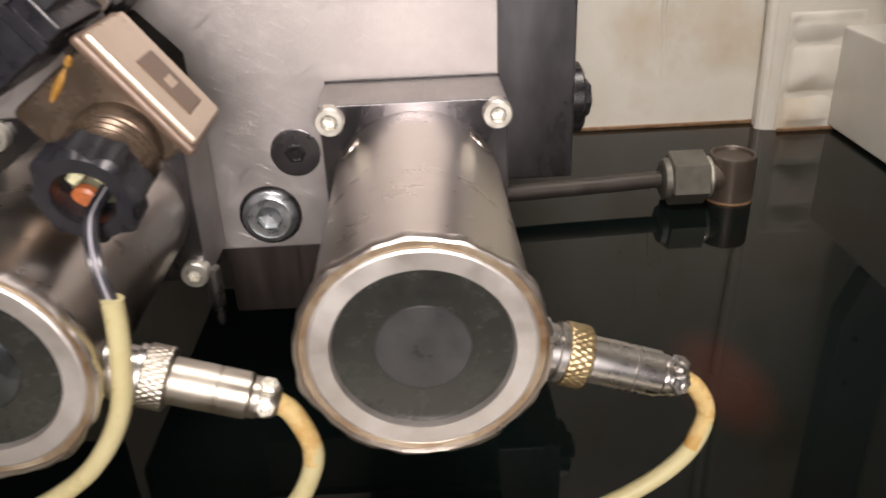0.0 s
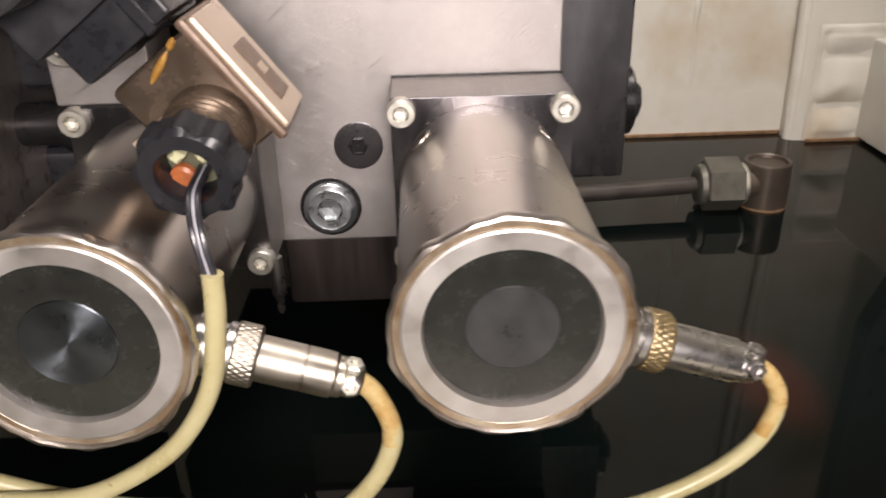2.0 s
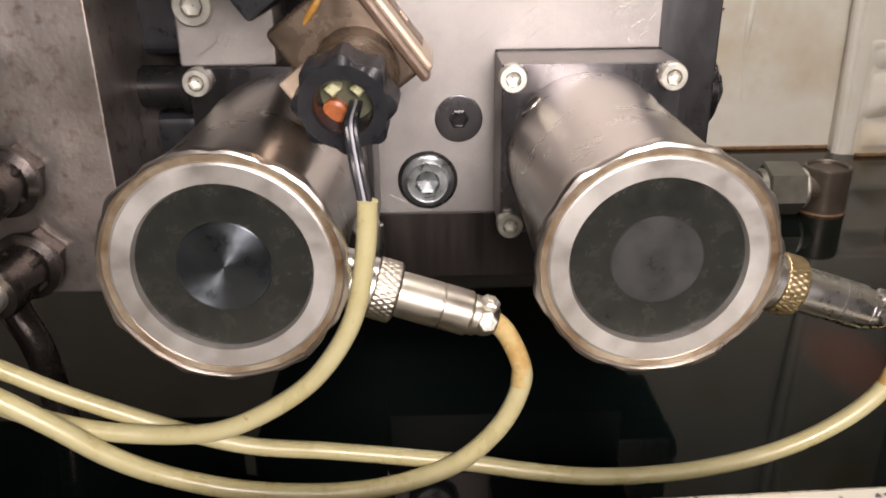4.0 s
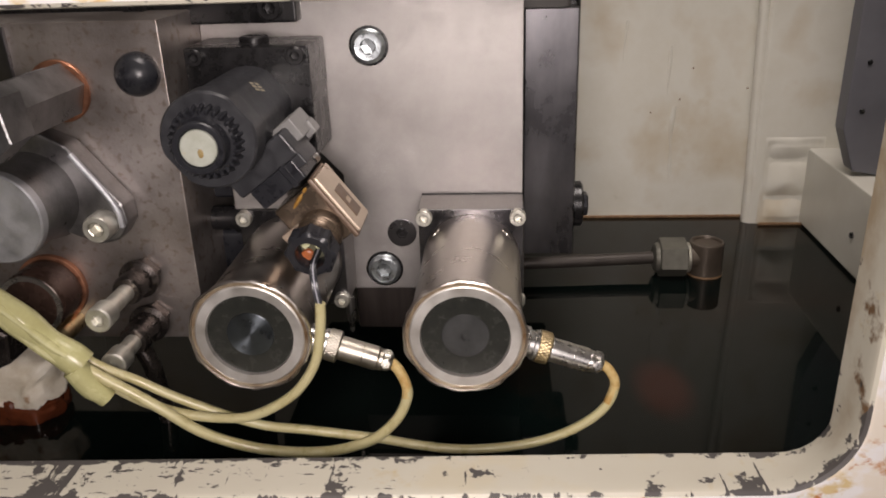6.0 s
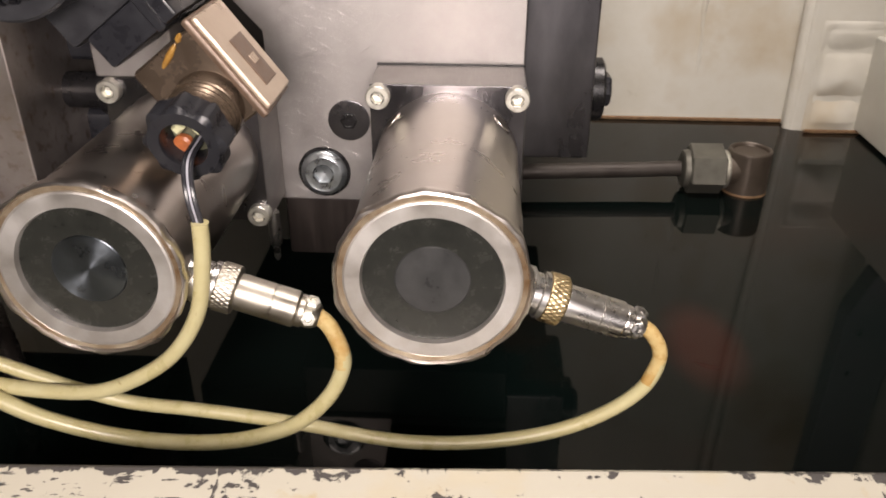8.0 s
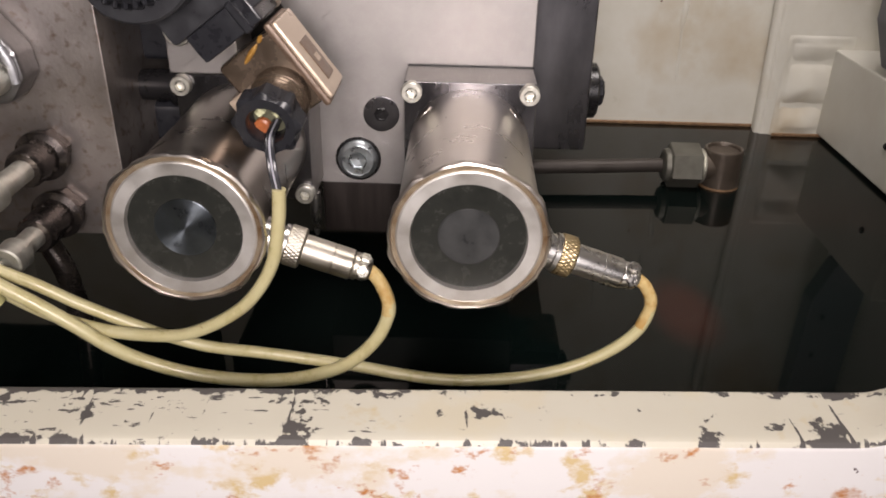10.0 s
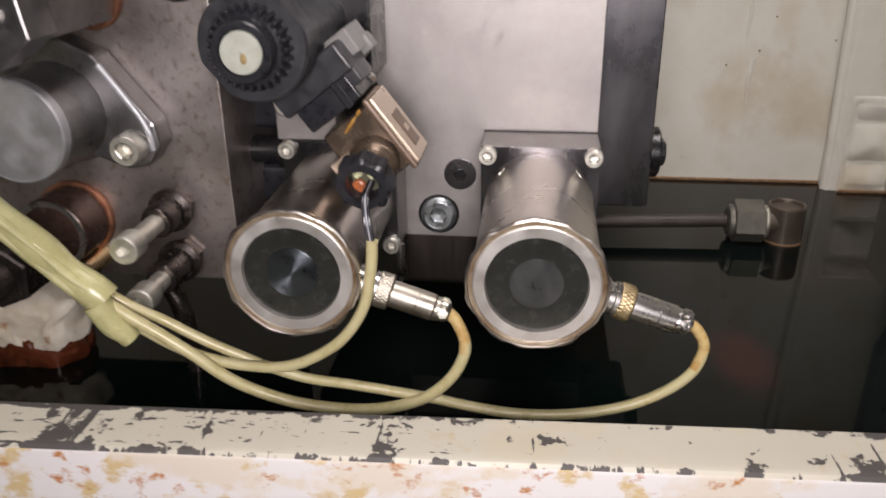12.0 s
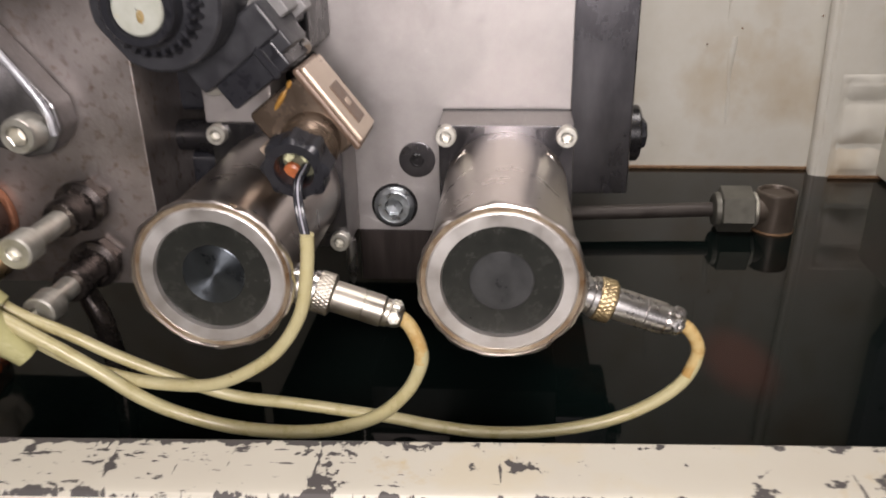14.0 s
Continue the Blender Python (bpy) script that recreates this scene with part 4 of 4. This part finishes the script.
for side in (Vector((-0.30, -0.93, -0.20)), Vector((0.35, -0.85, 0.40))):
    run = [Vector(q) + side * 0.0074 for q in ((-0.266, 0.184, 0.082), (-0.275, 0.183, 0.090), (-0.292, 0.182, 0.108), (-0.320, 0.178, 0.139), (-0.375, 0.168, 0.197), (-0.43, 0.157, 0.25))]
    part("cable_ridge", tube(run, 0.0032, 12), SLEEVE, sleeve, "cable pressing through the sleeve")
part("loose_end", tube([(-0.262, 0.180, 0.075), (-0.255, 0.180, 0.062), (-0.250, 0.181, 0.0565), (-0.246, 0.182, 0.0510)], lambda t: 0.0085 - 0.0022 * t, 16), SLEEVE, sleeve, "cut flap of the sleeve")

# ---- the side block with its fittings ----
BY = 0.275
blk = thing("side_block", Matrix.Translation((-0.37, BY, 0.162)), "oily cast steel block with rust-brown stains", "block")
part("block_body", box((0.316, 0.13, 0.234), Matrix.Translation((0, 0.065, 0)), 0.0012, 2), CAST, blk)
part("dark_pad", box((0.07, 0.004, 0.06), Matrix.Translation((0.02, -0.0018, 0.085)), 0.001), COLUMN, blk, "dark machined pad")
dm = thing("dome_plug", Matrix.Translation((-0.2295, BY, 0.2445)), "glossy black domed plug on the cast block", "plug")
part("dome", lathe([(0.0146, -0.001), (0.0146, 0.004), (0.0138, 0.008), (0.0112, 0.012), (0.0066, 0.0146), (0.002, 0.0154)], FRONT, 40), BLACK, dm)

hx = thing("hex_fitting", Matrix.Translation((-0.2860, BY, 0.2340)), "dull steel hexagon fitting on a copper washer", "fitting")
part("washer", lathe([(0.0205, 0.0), (0.0212, 0.001), (0.0212, 0.0025), (0.0205, 0.0035)], FRONT, 48), COPPER, hx, "copper sealing washer")
hm = FRONT @ Matrix.Rotation(radians(14), 4, "Z")
hs = part("hex_stem", hexbar(0.0200, 0.003, 0.080, hm), ALU, hx, "long hexagon stem")
bars("stamped_mark", hm @ Matrix.Rotation(radians(60 + 30), 4, "Z") @ Matrix.Translation((0.01745, 0, 0.020)) @ along((1, 0, 0)), 4, 0.002, 0.006, 0.0012, ALUFACE, hs, "stamped mark")
part("hex_nut", hexbar(0.0255, 0.078, 0.104, FRONT @ Matrix.Rotation(radians(38), 4, "Z"), 0.0012), ALU, hx, "large end nut")
part("end_stud", lathe([(0.011, 0.102), (0.011, 0.108), (0.009, 0.110)], FRONT, 28), NICKEL_COLD, hx)

br = thing("cast_cap", Matrix.Translation((-0.3105, BY, 0.1655)), "cast aluminium cap with round face and screw ear", "cap")
part("ear_plate", prism([(-0.05, 0.036), (0.010, 0.046), (0.030, 0.036), (0.062, -0.006), (0.064, -0.020), (0.055, -0.033), (0.040, -0.036), (0.018, -0.022), (-0.02, -0.044), (-0.05, -0.03)], -0.020, 0.0, 0.0030), ALU, br)
part("ear_rim", tube([(0.033, -0.021, 0.030), (0.050, -0.0215, 0.006), (0.0585, -0.0215, -0.010), (0.060, -0.0215, -0.022)], 0.0022, 10), ALUFACE, br, "worn bright edge")
part("drum", lathe([(0.0345, 0.012), (0.0325, 0.018), (0.0300, 0.030), (0.0300, 0.056), (0.0305, 0.058)], FRONT, 56), ALU, br)
part("round_face", lathe([(0.0305, 0.0575), (0.0305, 0.0640), (0.0295, 0.0652), (0.0280, 0.0645), (0.0003, 0.0645)], FRONT, 56, close=False), ALUFACE, br, "pale turned face")
socket_bolt(-0.2627, BY - 0.0205, 0.1465, 0.0098, 0.0145, ZINC, "large yellow-zinc socket screw in the cap's ear", "cap screws")


def stud_fitting(x, z, yf, label, dark_len):
    ob = thing("stud_fitting", Matrix.Translation((x, BY, z)), label, "fitting", "stud fittings")
    ln = BY - yf
    part("base_nut", hexbar(0.0130, 0.0, 0.011, FRONT @ Matrix.Rotation(0.3, 4, "Z")), DARKMETAL, ob, "dark hexagon nut")
    part("collar", lathe([(0.0145, 0.010), (0.0145, 0.013), (0.0108, 0.0145), (0.0108, dark_len - 0.003), (0.0095, dark_len)], FRONT, 32), DARKMETAL, ob, "dark oily collar")
    part("upper_hex", hexbar(0.0116, 0.0145, dark_len * 0.62, FRONT @ Matrix.Rotation(0.55, 4, "Z")), DARKMETAL, ob, "second dark hexagon")
    part("stem", lathe([(0.0062, dark_len - 0.001), (0.0062, ln - 0.013)], FRONT, 28), ZINC, ob, "zinc stem")
    hd = part("head", lathe([(0.0060, ln - 0.0145), (0.0088, ln - 0.0138), (0.0088, ln - 0.001), (0.0080, ln), (0.0042, ln)], FRONT, 36, close=False), ZINC, ob, "knurled screw head")
    part("socket", lathe([(0.0046, ln), (0.0040, ln - 0.0005), (0.0040, ln - 0.004), (0.0003, ln - 0.0045)], FRONT, 6, close=False), ZINC, hd, "hexagon recess", smooth=False)
    return ob


stud_fitting(-0.2510, 0.0994, 0.198, "zinc stud screwed into a black hexagon fitting", 0.034)
stud_fitting(-0.2499, 0.0631, 0.203, "zinc stud with oily black collar, lower of two", 0.040)

cp = thing("large_plug", Matrix.Translation((-0.3230, BY, 0.0885)), "large dark brown screw plug on a copper washer", "plug")
part("washer", lathe([(0.0240, 0.0), (0.0262, 0.0008), (0.0262, 0.0045), (0.0240, 0.0055)], FRONT, 56), COPPER, cp, "copper sealing washer")
part("body", lathe([(0.0238, 0.005), (0.0238, 0.030), (0.0225, 0.033), (0.0180, 0.0335)], FRONT, 48), PLUGBROWN, cp)
part("bright_edge", lathe(ring_profile(0.0195, 0.0232, 0.0330, 0.0345), FRONT, 48, close=False), NICKEL_COLD, cp, "bright worn edge")
ln_ = thing("large_nut", Matrix.Translation((-0.3560, BY, 0.0640)), "oily dark steel nut with a threaded stud", "nut")
part("nut", hexbar(0.0225, 0.0, 0.050, FRONT @ Matrix.Rotation(0.4, 4, "Z"), 0.002), DARKMETAL, ln_)
part("stud", lathe([(0.0115 + 0.0009 * (k % 2), 0.0495 + 0.0012 * k) for k in range(14)], FRONT, 28), DARKMETAL, ln_, "threaded stud end")
nk = thing("brass_nipple", Matrix.Translation((-0.312, BY - 0.02, 0.0600)), "small brass nipple beside the large nut", "nipple")
part("nipple", lathe([(0.008, -0.02), (0.008, 0.006), (0.0055, 0.010)], FRONT, 24), BRASS, nk)
hs = thing("drain_hose", Matrix(), "short dark hose dipping into the oil", "hose")
part("hose", tube([(-0.274, 0.285, 0.050), (-0.270, 0.283, 0.033), (-0.262, 0.281, 0.010), (-0.256, 0.280, -0.05)], 0.0068, 14), DARKMETAL, hs)

pf = thing("pipe_fitting", Matrix.Translation((-0.205, 0.325, 0.1235)), "glossy black pipe fitting between block and valve", "fitting")
part("pipe", lathe([(0.0095, -0.03), (0.0095, 0.012), (0.0125, 0.0125), (0.0125, 0.0165), (0.0090, 0.017)], along((1, 0, 0)), 32), BLACKSTEEL, pf)
part("body", box((0.05, 0.03, 0.045), Matrix.Translation((-0.012, 0.022, 0.035)), 0.006, 3), BLACK, pf)
part("lower_body", box((0.05, 0.03, 0.05), Matrix.Translation((-0.012, 0.026, -0.040)), 0.006, 3), BLACK, pf)

# ---- pipe over the oil ----
pp = thing("steel_pipe", Matrix.Translation((-0.002, 0.562, -0.0130)), "dark steel pipe with union nut and elbow just above the oil", "pipe")
X = along((1, 0, 0))
part("tube", tube([(-0.02, -0.017, -0.002), (0.05, -0.011, -0.0015), (0.12, -0.005, -0.001), (0.182, 0, 0)], 0.0066, 18), PIPE, pp)
un = part("union_nut", hexbar(0.0215, 0.182, 0.211, X @ Matrix.Rotation(0.25, 4, "Z"), 0.002), PIPENUT, pp, "grey hexagon union nut")
part("nut_collar", lathe([(0.0105, 0.176), (0.0150, 0.178), (0.0165, 0.182), (0.0165, 0.1835)], X, 28), PIPENUT, un)
part("thread", lathe([(0.0155 + 0.0008 * (k % 2), 0.211 + 0.001 * k) for k in range(5)], X, 24), ZINC, pp, "bright thread")
eb = part("elbow", lathe([(0.0180, -0.0300), (0.0180, 0.0150), (0.0174, 0.0175), (0.0160, 0.0182), (0.0148, 0.0172), (0.0142, 0.0150), (0.0010, 0.0146)], Matrix.Translation((0.2330, 0.002, 0)), 40), ELBOW, pp, "brown round elbow with dished top")
part("elbow_neck", lathe([(0.0135, 0.214), (0.0135, 0.226)], X, 28), ELBOW, eb)
part("tide_ring", lathe([(0.0183, OIL + 0.0130 - 0.001), (0.0186, OIL + 0.0130 + 0.0008), (0.0182, OIL + 0.0130 + 0.0020)], Matrix.Translation((0.2330, 0.002, 0)), 40, close=False), RUSTLINE, eb, "rust-brown oil line")

# ---- foam rag at the oil ----
rg = thing("foam_rag", Matrix.Translation((-0.394, 0.292, OIL)), "torn cream foam rag soaked rust-red at the oil", "rag")


def lump(rx, ry, z0, z1, seed, seg=96, rows=26):
    """A torn, rounded block: a lobed outline, bulged sides and a pitted top."""
    bm = bmesh.new()
    rings = []
    for k in range(rows):
        f = k / (rows - 1)
        r = math.sqrt(max(0.0, 1 - max(0.0, (f - 0.62) / 0.38) ** 2)) if f < 0.999 else 0.02
        ring = []
        for i in range(seg):
            a = 2 * math.pi * i / seg
            ca, sa = math.cos(a), math.sin(a)
            q = (abs(ca) ** 3.2 + abs(sa) ** 3.2) ** (-1 / 3.2)
            v = Vector((rx * r * q * ca, ry * r * q * sa, z0 + (z1 - z0) * f))
            v += (0.007 * Vector(noise.noise_vector(v * 32 + Vector((seed, 0, 0)))) + 0.0028 * Vector(noise.noise_vector(v * 95 + Vector((0, seed, 0))))
                  + 0.0009 * Vector(noise.noise_vector(v * 330)))
            ring.append(bm.verts.new(v))
        rings.append(ring)
    for a, b in zip(rings, rings[1:]):
        for i in range(seg):
            bm.faces.new((a[i], a[(i + 1) % seg], b[(i + 1) % seg], b[i]))
    bm.faces.new(rings[0])
    bm.faces.new(rings[-1])
    return bm


part("foam", lump(0.047, 0.022, 0.016, 0.060, 2.0), RAG, rg, angle=70)
part("soaked_edge", lump(0.045, 0.0215, -0.008, 0.030, 5.0), RAGRUST, rg, "rust-red soaked lower edge", angle=70)
